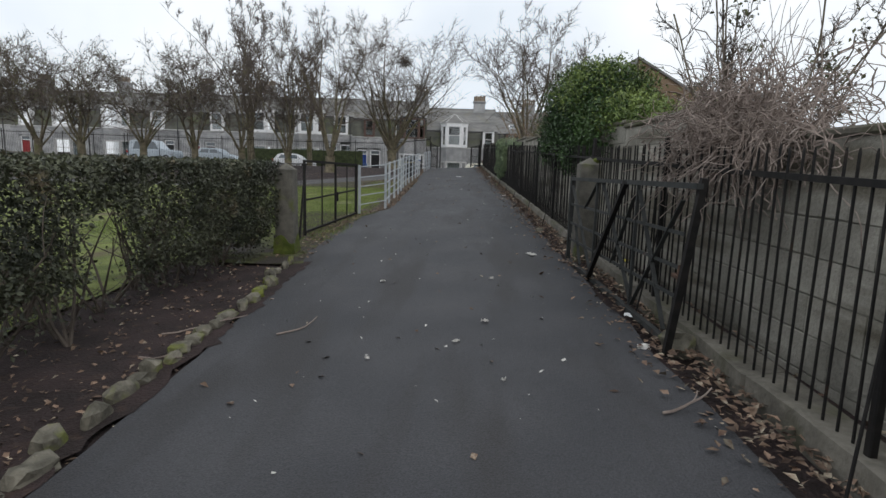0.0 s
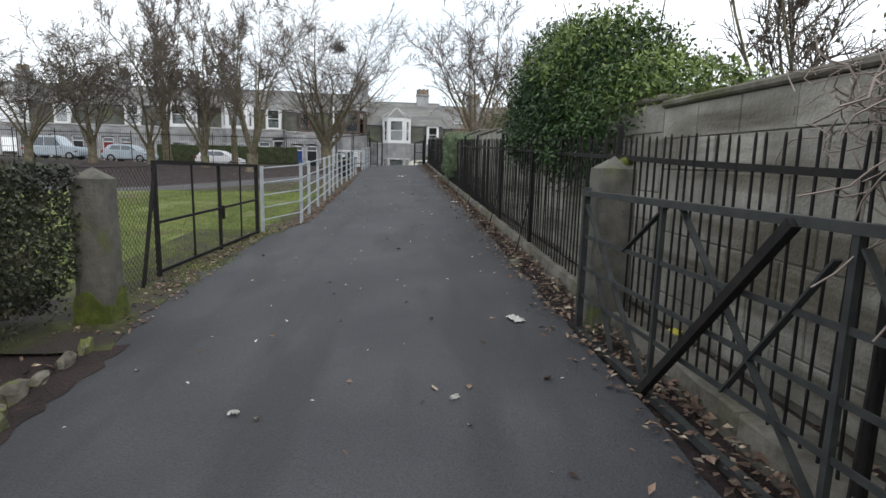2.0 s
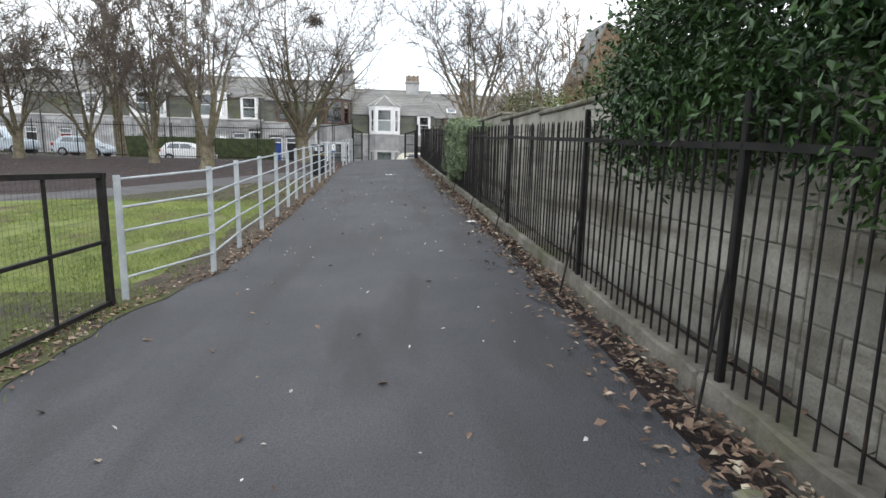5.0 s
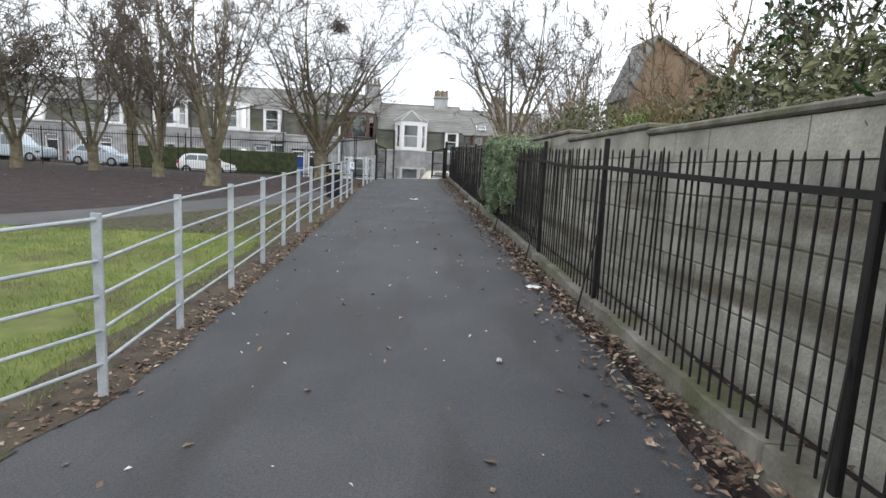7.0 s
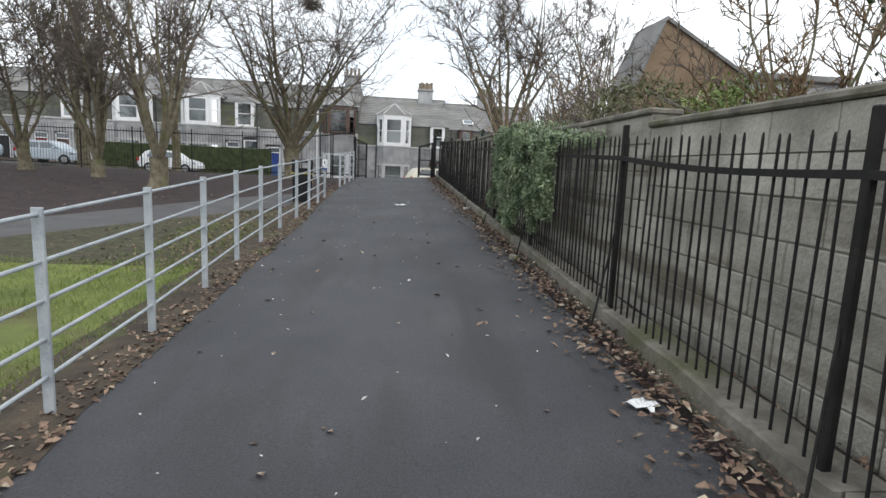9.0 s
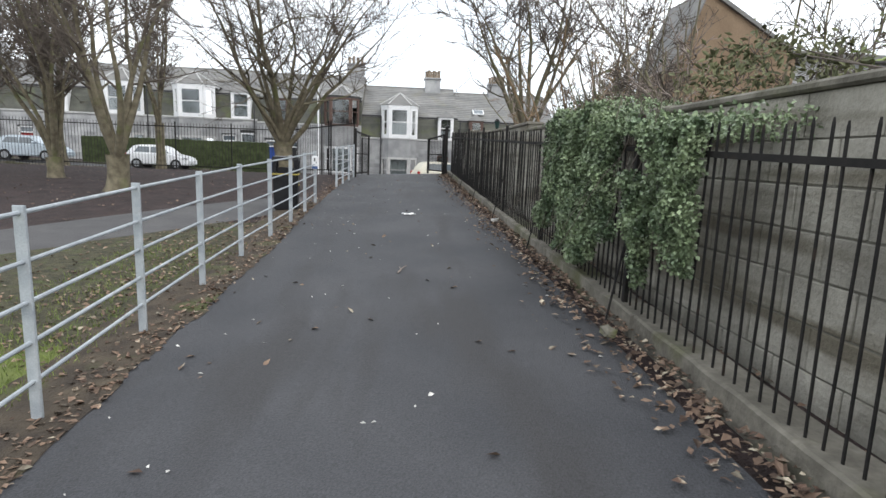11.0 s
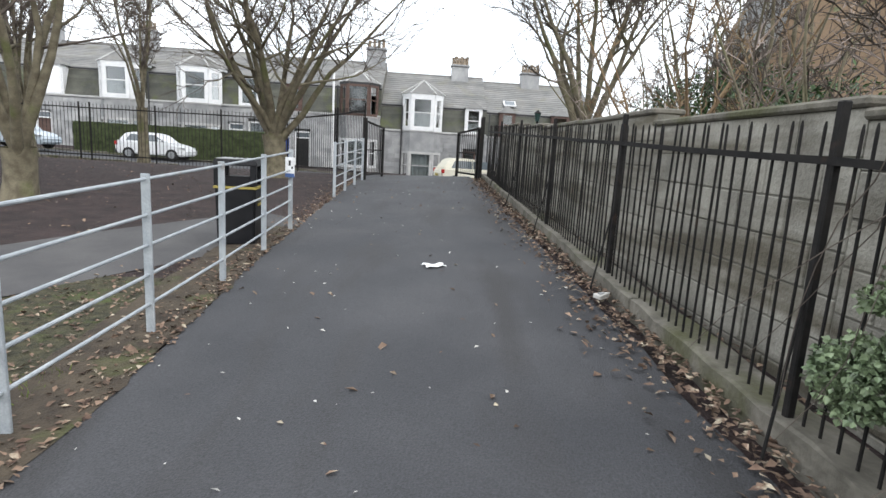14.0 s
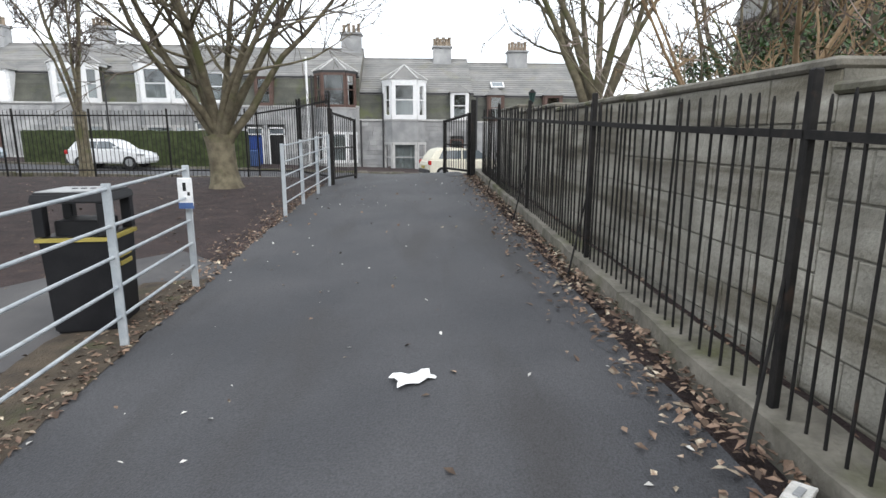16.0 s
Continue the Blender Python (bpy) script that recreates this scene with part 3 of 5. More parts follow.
def end_gate(at, turn, w, h, label):
    t = thing("end_gate", label, "gate", at, turn)
    for x in (0, w):
        part("stile", box(B(), x - 0.03, -0.03, 0, x + 0.03, 0.03, h if x == 0 else h - 0.12), IRON, t)
    part("frame_bar", beam(B(), (0, 0, h - 0.03), (w, 0, h - 0.15), 0.045, 0.045), IRON, t)
    part("frame_bar", beam(B(), (0, 0, 0.12), (w, 0, 0.12), 0.045, 0.045), IRON, t)
    part("frame_bar", beam(B(), (0, 0, h * 0.5), (w, 0, h * 0.5), 0.03, 0.03), IRON, t)
    for k in range(1, int(w / 0.13)):
        part("bar", rod(B(), (k * 0.13, 0, 0.12), (k * 0.13, 0, h - 0.08), 0.009, n=6), IRON, t)


end_gate((1.55, 33.9, land(1.5, 33.9)), 110, 1.3, 1.35, "black iron park gate standing open")
end_gate((-1.40, 34.1, land(-1.4, 34.1)), 75, 1.4, 1.55, "black iron park gate standing open")
for x, y in ((-1.40, 33.95), (1.62, 33.7)):
    p = part("end_gatepost", box(B(), -0.05, -0.05, -0.2, 0.05, 0.05, 1.6, bevel=0.01), IRON)
    p.matrix_basis = pose(x, y, land(x, y))
    tagged(p, "square black iron gatepost at the street end", "gatepost")


# ---- litter bin ----
def litter_bin():
    t = thing("litter_bin", "black plastic litter bin with hooded top and yellow band", "bin", (-2.06, 26.0, land(-2.06, 26.0) - 0.01), 6)
    bm = B()
    r = bmesh.ops.create_cube(bm, size=1)
    for v in r["verts"]:
        k = 0.21 if v.co.z < 0 else 0.228
        v.co = Vector((math.copysign(k, v.co.x), math.copysign(k, v.co.y), 0.0 if v.co.z < 0 else 0.70))
    bmesh.ops.bevel(bm, geom=list(bm.edges), offset=0.02, segments=2, affect="EDGES")
    part("body", bm, BIN_BLACK, t)
    part("band", box(B(), -0.240, -0.240, 0.665, 0.240, 0.240, 0.69), GOLD, t, "faded yellow band")
    for x in (-0.2, 0.2):
        for y in (-0.2, 0.2):
            part("hood_post", box(B(), x - 0.035, y - 0.035, 0.70, x + 0.035, y + 0.035, 0.93, bevel=0.006), BIN_BLACK, t)
    part("inner_liner", box(B(), -0.15, -0.15, 0.5, 0.15, 0.15, 0.80, bevel=0.01), BIN_BLACK, t)
    lid = B()
    r = bmesh.ops.create_cube(lid, size=1)
    for v in r["verts"]:
        k = 0.25 if v.co.z < 0 else 0.23
        v.co = Vector((math.copysign(k, v.co.x), math.copysign(k, v.co.y), 0.93 if v.co.z < 0 else 1.0))
    bmesh.ops.bevel(lid, geom=list(lid.edges), offset=0.012, segments=2, affect="EDGES")
    part("lid", lid, BIN_BLACK, t)
    part("lid_plate", box(B(), -0.21, -0.21, 1.002, 0.21, 0.21, 1.008), BIN_GREY, t, "grey scuffed lid plate")
    for x in (-0.06, 0.0, 0.06):
        part("stub_hole", rod(B(), (x, 0.02, 1.004), (x, 0.02, 1.0125), 0.02, n=10), BIN_BLACK, t)
    for z in (0.46, 0.52):
        part("lettering_bar", box(B(), 0.226, -0.1, z, 0.236, 0.1, z + 0.03), GOLD, t)


litter_bin()
sb = thing("notice_box", "small white sign plate fixed to the railing end post", "sign", (-1.63, 26.72, land(-1.66, 26.75) + 0.73))
part("plate", box(B(), -0.06, -0.03, 0.0, 0.06, -0.012, 0.24, bevel=0.006), WHITE, sb)
part("band", box(B(), -0.058, -0.034, -0.02, 0.058, -0.01, 0.03), LABEL_BLUE, sb, "blue lower band")
part("lettering_bar", box(B(), -0.015, -0.033, 0.13, 0.012, -0.0305, 0.2), BLACK_DOOR_AND_ROOM, sb)
part("lettering_bar", box(B(), 0.02, -0.033, 0.09, 0.04, -0.0305, 0.12), BLACK_DOOR_AND_ROOM, sb)


# ---- plants ----
def leaf_mesh(name, pts, size, mat, parent, seed, aspect=0.5, droop=0.3, label="", flat=0.0):
    """Many small pointed leaves, each bent along its middle, as one part."""
    r = np.random.default_rng(seed)
    p = np.asarray(pts, float)
    n = len(p)
    d = r.normal(size=(n, 3))
    d[:, 2] = d[:, 2] * (1 - flat) - droop
    d /= np.linalg.norm(d, axis=1, keepdims=True)
    s = np.cross(d, r.normal(size=(n, 3)) + [0, 0, 1.2])
    s /= np.linalg.norm(s, axis=1, keepdims=True)
    u = np.cross(s, d)
    ln = (size * r.uniform(0.6, 1.25, n))[:, None]
    w = ln * aspect * 0.5
    v = np.stack([p, p + d * ln * 0.45 + s * w + u * w * 0.35, p + d * ln, p + d * ln * 0.45 - s * w + u * w * 0.35], 1).reshape(-1, 3)
    i = np.arange(n)[:, None] * 4
    f = np.concatenate([i + [0, 1, 2], i + [0, 2, 3]], 0)
    ob = mesh_part(name, v.tolist(), f.tolist(), mat, parent, label)
    return tagged(ob, kind="stuff")


class Wood:
    """Collects tapering tubes into one list of corners and faces."""

    def __init__(self):
        self.v, self.f = [], []

    def tube(self, pts, radii, n):
        start = len(self.v)
        for k, (p, r) in enumerate(zip(pts, radii)):
            d = (pts[min(k + 1, len(pts) - 1)] - pts[max(k - 1, 0)]).normalized()
            s = d.cross(Vector((0.31, 0.87, 0.38))).normalized()
            u = d.cross(s)
            for q in range(n):
                a = q * math.tau / n
                self.v.append(p + (s * math.cos(a) + u * math.sin(a)) * r)
        for k in range(len(pts) - 1):
            for q in range(n):
                a, b = start + k * n + q, start + k * n + (q + 1) % n
                self.f.append((a, b, b + n, a + n))


def limb(rnd, p, d, length, wander, lift, steps):
    pts = [p.copy()]
    d = d.normalized()
    for _ in range(steps):
        d = (d + Vector((rnd.gauss(0, wander), rnd.gauss(0, wander), rnd.gauss(0, wander) + lift))).normalized()
        pts.append(pts[-1] + d * (length / steps))
    return pts


def bare_tree(at, height, spread, stems, seed, label, radius=0.16, twig=0.006, leaves=0, leaf=FAR_LEAF, leaf_size=0.09, bark=BARK, twig_mat=TWIG, upright=0.0, fork=0.18, density=1.0, bole=0.0, category="tree"):
    """A winter tree: stems from one foot, limbs, branches and fine twigs, with a few old leaves."""
    rnd = random.Random(seed)
    t = thing("tree" if category == "tree" else "shrub", label, category, at)
    trunk, crown = Wood(), Wood()
    tips = []
    o = Vector((0, 0, -0.15))
    starts = []
    if bole:
        pts = limb(rnd, o, Vector((rnd.uniform(-0.1, 0.1), rnd.uniform(-0.1, 0.1), 1)), bole + 0.15, 0.03, 0.03, 5)
        trunk.tube(pts, [radius * (1.5, 1.12, 1.0, 0.98, 1.0, 1.05)[k] for k in range(6)], 12)
        starts = [(pts[-1] - Vector((0, 0, rnd.uniform(0, 0.55 * bole))), 0.50) for _ in range(stems)]
    else:
        starts = [(o + Vector((rnd.uniform(-1, 1), rnd.uniform(-1, 1), 0)) * radius, 1.0) for _ in range(stems)]
    for k, (p0, rk) in enumerate(starts):
        a = math.tau * (k + rnd.uniform(-0.3, 0.3)) / max(1, stems)
        out = spread / height * (1.0 if stems > 1 else 0.12) * rnd.uniform(0.45, 1.25)
        d = Vector((math.cos(a) * out, math.sin(a) * out, 1))
        ln = (height - p0.z) * rnd.uniform(0.72, 1.0)
        pts = limb(rnd, p0, d, ln, 0.10, 0.02 + upright * 0.1, 10)
        r0 = radius * rk * rnd.uniform(0.55, 0.85)
        rad = [max(0.012, r0 * (1 - q / 10.3) ** 1.25) for q in range(11)]
        if not bole:
            rad[0] *= 1.35
        trunk.tube(pts, rad, 9)
        for b in range(int(10 * density)):
            f = rnd.uniform(0.22, 0.97)
            i = f * 10
            j = min(9, int(i))
            q = pts[j].lerp(pts[j + 1], i - j)
            aa = rnd.uniform(0, math.tau)
            dd = Vector((math.cos(aa), math.sin(aa), rnd.uniform(0.15, 0.9) + upright))
            bl = spread * rnd.uniform(0.40, 0.80) * (1.15 - 0.55 * f)
            bp = limb(rnd, q, dd, bl, 0.16, 0.05 + upright * 0.15, 6)
            br = max(0.009, rad[j] * 0.5)
            (trunk if br > 0.03 else crown).tube(bp, [max(0.005, br * (1 - w / 6.6)) for w in range(7)], 5)
            for c in range(int(8 * density)):
                j2 = rnd.randint(1, 5)
                q2 = bp[j2].lerp(bp[j2 + 1], rnd.random())
                d2 = (bp[j2 + 1] - bp[j2]).normalized() + Vector((rnd.gauss(0, 0.6), rnd.gauss(0, 0.6), rnd.gauss(0.15, 0.45) + upright * 0.6))
                cp = limb(rnd, q2, d2, bl * rnd.uniform(0.25, 0.5), 0.2, 0.03, 4)
                crown.tube(cp, [max(twig * 0.8, twig * 1.8 * (1 - w / 5)) for w in range(5)], 3)
                for e in range(int(5 * density)):
                    j3 = rnd.randint(1, 3)
                    q3 = cp[j3].lerp(cp[j3 + 1], rnd.random())
                    d3 = (cp[j3 + 1] - cp[j3]).normalized() + Vector((rnd.gauss(0, 0.7), rnd.gauss(0, 0.7), rnd.gauss(0.1, 0.5)))
                    ep = limb(rnd, q3, d3, bl * rnd.uniform(0.1, 0.24), 0.25, 0.0, 2)
                    crown.tube(ep, [twig, twig * 0.8, twig * 0.5], 3)
                    tips += [tuple(ep[-1]), tuple(ep[1])]
    mesh_part("trunk", trunk.v, trunk.f, bark, t, smooth=True)
    mesh_part("crown", crown.v, crown.f, twig_mat, t, "fine bare winter twigs")
    if leaves:
        pk = [tips[rnd.randrange(len(tips))] for _ in range(leaves)]
        pk = [(x + rnd.gauss(0, 0.1), y + rnd.gauss(0, 0.1), z + rnd.gauss(0, 0.1)) for x, y, z in pk]
        leaf_mesh("foliage", pk, leaf_size, leaf, t, seed, 0.6, label="sparse old leaves")
    return t


def T(x, y, *a, **k):
    return bare_tree((x, y, land(x, y)), *a, **k)


tree_a = T(-3.75, 34.3, 9.0, 4.8, 12, 1, "bare multi-stemmed tree with ridged pale bark on soil", radius=0.29, bole=1.1, twig=0.007, leaves=350, density=1.05, leaf_size=0.07)
T(-6.4, 28.5, 8.0, 2.9, 8, 2, "bare tree with several pale stems on soil", radius=0.24, bole=0.8, twig=0.0065, leaves=350, density=1.0, upright=0.15, leaf_size=0.07)
T(-9.3, 31.2, 8.2, 2.4, 10, 3, "dark tree of many thin stems clad in dense twigs", radius=0.20, bole=0.5, twig=0.008, leaves=700, density=1.1, upright=0.3, leaf_size=0.07)
T(-12.6, 33.0, 7.2, 4.2, 8, 4, "bare spreading tree on soil", radius=0.20, bole=1.0, twig=0.009, leaves=900, density=0.9, leaf_size=0.08)
T(-15.2, 32.4, 6.9, 4.1, 8, 5, "spreading tree with a few dark leaves", radius=0.20, bole=1.1, twig=0.009, leaves=1700, density=0.9)
T(-18.4, 32.6, 6.7, 4.2, 8, 6, "spreading tree with dull green leaves", radius=0.20, bole=1.1, twig=0.010, leaves=2400, density=0.9)
T(-21.6, 32.0, 6.5, 4.3, 8, 7, "spreading tree with dull green leaves", radius=0.22, bole=1.1, twig=0.010, leaves=2800, density=0.9)
T(-25.4, 33.5, 6.8, 4.5, 8, 8, "spreading tree with dull green leaves", radius=0.22, bole=1.1, twig=0.011, leaves=3000, density=0.9)
T(-30.0, 35.0, 7.2, 3.8, 6, 9, "spreading tree with dull green leaves", radius=0.24, bole=1.2, twig=0.012, leaves=3200, density=1.0)
T(-15.2, 41.6, 14.6, 3.0, 8, 10, "tall upright bare tree beside the street", radius=0.28, bole=2.2, twig=0.011, leaves=0, density=1.25, upright=0.7)
T(-10.9, 41.8, 12.0, 2.4, 6, 11, "tall narrow bare tree beside the street", radius=0.20, bole=2.2, twig=0.010, leaves=200, density=1.2, upright=0.5)
nw = Wood()
rr = random.Random(77)
for _ in range(260):
    p = Vector((0.7, -0.3, 6.3)) + Vector((rr.gauss(0, 0.16), rr.gauss(0, 0.16), rr.gauss(0, 0.11)))
    nw.tube(limb(rr, p, Vector((rr.gauss(0, 1), rr.gauss(0, 1), rr.gauss(0, 0.4))), 0.35, 0.3, 0, 3), [0.010, 0.010, 0.009, 0.007], 3)
tagged(mesh_part("nest", nw.v, nw.f, TWIG, tree_a, "dark twig bird nest"), kind="stuff")
# beyond the block wall
T(4.5, 34.5, 9.0, 4.2, 8, 12, "bare many-stemmed tree behind the block wall", radius=0.30, bole=1.6, twig=0.009, leaves=150, density=1.1, upright=0.2)
T(5.6, 28.8, 6.4, 2.3, 8, 13, "thin bare saplings behind the wall", radius=0.10, twig=0.007, leaves=80, density=0.8, upright=0.3)
T(3.9, 27.3, 4.2, 1.4, 7, 14, "tan twiggy shrub behind the wall", radius=0.07, twig=0.006, twig_mat=SHRUB_TWIG, bark=SHRUB_TWIG, density=0.6, upright=0.3, category="shrub")
T(3.9, 24.4, 3.4, 1.8, 6, 15, "bare twiggy shrub behind the wall", radius=0.06, twig=0.006, twig_mat=TWIG, bark=BARK, density=0.45, upright=0.2, category="shrub")
for k, (x, y) in enumerate(((3.9, 25.6), (3.9, 29.2), (4.0, 22.8))):
    T(x, y, 3.3, 1.6, 6, 40 + k, "bare twiggy shrub leaning over the wall coping", radius=0.05, twig=0.0055, twig_mat=VINE, bark=BARK, density=0.5, category="shrub")
T(7.2, 33.0, 6.6, 3.0, 7, 16, "bare tree behind the wall", radius=0.14, twig=0.008, density=0.9)
T(4.9, 15.6, 3.7, 2.0, 8, 17, "sparse tree with long dark leaves behind the wall", radius=0.08, twig=0.006, leaves=2200, leaf=LAUREL, leaf_size=0.10, density=0.9)
T(4.1, 17.8, 4.2, 1.4, 7, 46, "bare tree with tan twigs behind the wall", radius=0.06, twig=0.0055, twig_mat=SHRUB_TWIG, bark=BARK, density=0.9, upright=0.3)
T(5.3, 22.5, 4.4, 2.4, 5, 27, "bare crooked tree behind the wall", radius=0.10, twig=0.006, leaves=60, density=0.8)
T(4.3, 8.2, 4.2, 1.4, 6, 18, "bare pale-twigged tree behind the wall", radius=0.055, twig=0.0045, density=1.0, bark=BARK, twig_mat=TWIG, upright=0.3)
T(5.0, 9.6, 3.9, 1.3, 6, 19, "bare tree with some grey-green leaves", radius=0.055, twig=0.0045, leaves=1200, density=0.9, upright=0.2)

# evergreen shrub spilling over the railings
rnd = random.Random(31)


def blob_points(n, blobs, seed, shell=0.55):
    r = np.random.default_rng(seed)
    out = []
    w = np.array([b[3] * b[4] * b[5] for b in blobs])
    pick = r.choice(len(blobs), n, p=w / w.sum())
    d = r.normal(size=(n, 3))
    d /= np.linalg.norm(d, axis=1, keepdims=True)
    rad = (shell + (1 - shell) * r.random(n)) * (1 + 0.12 * r.normal(size=n))
    b = np.array(blobs)[pick]
    return b[:, :3] + d * rad[:, None] * b[:, 3:]


def shrub(name, label, blobs, n, size, mat, seed, foot, stems=9, aspect=0.42, extra=None):
    t = thing(name, label, "shrub", foot)
    rr = random.Random(seed)
    w = Wood()
    f = Vector(foot)
    for b in (q for q in blobs if q[2] > 2.2):
        for _ in range(stems):
            e = Vector(b[:3]) - f + Vector((rr.gauss(0, b[3] * 0.5), rr.gauss(0, b[4] * 0.5), rr.gauss(0, b[5] * 0.5)))
            mid = e * 0.5 + Vector((rr.gauss(0, 0.15), rr.gauss(0, 0.15), 0.1))
            w.tube([Vector((rr.gauss(0, 0.1), rr.gauss(0, 0.1), 0)), mid, e], [0.022, 0.013, 0.005], 5)
    mesh_part("stems", w.v, w.f, TWIG, t)
    leaf_mesh("foliage", blob_points(n, blobs, seed) - np.array(foot), size, mat, t, seed, aspect)
    if extra:
        leaf_mesh("young_foliage", blob_points(extra[0], extra[2], seed + 1, 0.7) - np.array(foot), extra[1], LIME_LEAF, t, seed + 1, aspect, label="lighter yellow-green leaves")
    return t


laurel_blobs = [(2.35, 10.2, 2.45, 0.75, 1.3, 0.85), (2.3, 11.3, 2.3, 0.6, 0.7, 0.75), (2.45, 9.0, 2.45, 0.75, 0.8, 0.65), (2.1, 9.4, 2.0, 0.5, 1.0, 0.45), (2.55, 10.6, 3.0, 0.6, 0.8, 0.45), (2.0, 10.7, 1.85, 0.4, 1.0, 0.45), (1.95, 8.7, 1.65, 0.35, 0.75, 0.38), (2.25, 8.2, 2.05, 0.5, 0.65, 0.5)]
shrub("evergreen_shrub", "dense glossy evergreen shrub spilling over wall and railings", laurel_blobs, 42000, 0.063, LAUREL, 5, (2.8, 10.0, 1.75), extra=(9500, 0.064, [(2.55, 8.1, 2.2, 0.6, 0.8, 0.36), (2.6, 7.4, 2.12, 0.5, 0.6, 0.24), (2.45, 9.2, 2.65, 0.8, 0.9, 0.55)]))
shrub("evergreen_shrub", "grey-green leafy shrub rising behind the wall", [(3.3, 13.2, 2.4, 0.8, 1.1, 0.6), (3.6, 15.0, 2.5, 0.8, 1.2, 0.55), (3.6, 20.4, 2.75, 0.8, 1.0, 0.45)], 5200, 0.09, FAR_LEAF, 6, (3.4, 14.6, 1.0), 8)
shrub("evergreen_shrub", "dark green bush behind the wall coping", [(5.2, 28.4, 2.9, 1.0, 1.6, 0.9), (5.0, 26.0, 2.7, 0.9, 1.2, 0.55), (5.6, 31.4, 2.9, 1.1, 1.8, 0.95)], 9500, 0.085, LAUREL, 7, (4.8, 27.6, 1.0), 8)

shrub("evergreen_shrub", "small mid-green bush showing over the wall coping", [(4.2, 18.9, 2.55, 0.75, 0.8, 0.45), (4.7, 19.6, 2.5, 0.6, 0.7, 0.35)], 4200, 0.07, LIME_LEAF, 9, (4.3, 19.0, 1.0), 7)

# ivy hanging over wall and railings
iv = thing("ivy", "thick ivy mat hanging over wall and railings", "ivy", (1.75, 20.2, 0.9))
ir = np.random.default_rng(8)
pts = []
while len(pts) < 52000:
    yy, zz = ir.uniform(18.1, 21.4), ir.uniform(0.0, 1.66)
    low = 0.10 + 0.4 * abs(noise.noise((yy * 1.7, 0, 1))) + (0.95 if yy < 19.6 else 0.0) * (0.5 + 1.0 * noise.noise((yy * 3.5, 2, 1))) + 0.3 * smooth(20.9, 21.5, yy)
    high = 1.46 + 0.10 * noise.noise((yy * 2, 5, 0)) - 0.16 * smooth(20.0, 18.6, yy) - 0.22 * smooth(21.0, 21.5, yy)
    if zz < low or zz > high:
        continue
    if yy > 21.42 - 0.38 * zz + 0.12 * noise.noise((zz * 4, 3, 3)):
        continue
    if zz < 1.25 and noise.noise((yy * 3.2, zz * 1.3, 3)) < -0.26:
        continue
    clump = noise.noise((yy * 5.5, zz * 4.2, 7))
    if clump < -0.30 and zz < 1.35:
        continue
    bulge = 0.08 + 0.13 * clump + 0.05 * math.sin(zz * 1.8)
    pts.append((FENCE_X - 0.02 - max(0.0, bulge) * ir.uniform(0.1, 1.1) - 1.75, yy - 20.2, zz + 0.04 * (yy - 20)))
for _ in range(6500):
    yy = ir.uniform(17.9, 20.95)
    pts.append((ir.uniform(0.0, 0.75), yy - 20.2, 1.39 + 0.14 * noise.noise((yy * 2, 9, 0)) - 0.16 * smooth(20.0, 18.6, yy) + ir.uniform(-0.05, 0.10)))
leaf_mesh("foliage", pts, 0.029, IVY, iv, 8, 0.9, droop=0.5)
w = Wood()
rr = random.Random(3)
for _ in range(45):
    p = Vector((rr.uniform(0.0, 0.06), rr.uniform(-1.4, 1.2), rr.uniform(1.2, 1.5)))
    w.tube(limb(rr, p, Vector((0, rr.uniform(-0.3, 0.3), -1)), rr.uniform(0.5, 1.3), 0.15, -0.05, 6), [0.0032, 0.003, 0.003, 0.0025, 0.002, 0.002, 0.0015], 4)
tagged(mesh_part("stemwork", w.v, w.f, TWIG, iv), kind="stuff")

# tangle of dead climber on the railings
vt = thing("dead_climber", "tangled dry brown climber heaped on wall and railings", "climber", (1.98, 4.1, 1.47))
w = Wood()
rr = random.Random(14)
for k in range(1150):
    p = Vector((rr.gauss(0.12, 0.18), rr.gauss(0.0, 0.44), rr.gauss(0.28, 0.16)))
    pts = limb(rr, p, Vector((rr.gauss(0, 1), rr.gauss(0, 1), rr.gauss(0.0, 0.6))), rr.uniform(0.25, 0.65), 0.6, -0.10, 8)
    w.tube(pts, [rr.choice((0.0026, 0.0034, 0.0046))] * 9, 3)
for k in range(130):
    p = Vector((rr.uniform(-0.25, -0.1), rr.gauss(-0.1, 0.55), rr.uniform(0.0, 0.3)))
    pts = limb(rr, p, Vector((rr.gauss(0, 0.3), rr.gauss(0, 0.5), -0.6)), rr.uniform(0.2, 0.65), 0.35, -0.18, 7)
    w.tube(pts, [0.0038] * 8, 3)
for k in range(45):
    p = Vector((rr.gauss(0.35, 0.15), rr.gauss(0.4, 0.4), 0.35))
    pts = limb(rr, p, Vector((rr.gauss(0, 0.4), rr.gauss(0, 0.5), 1)), rr.uniform(0.4, 1.1), 0.18, -0.02, 6)
    w.tube(pts, [0.005, 0.005, 0.0045, 0.004, 0.0035, 0.003, 0.0025], 3)
tagged(mesh_part("vines", w.v, w.f, VINE, vt), kind="stuff")

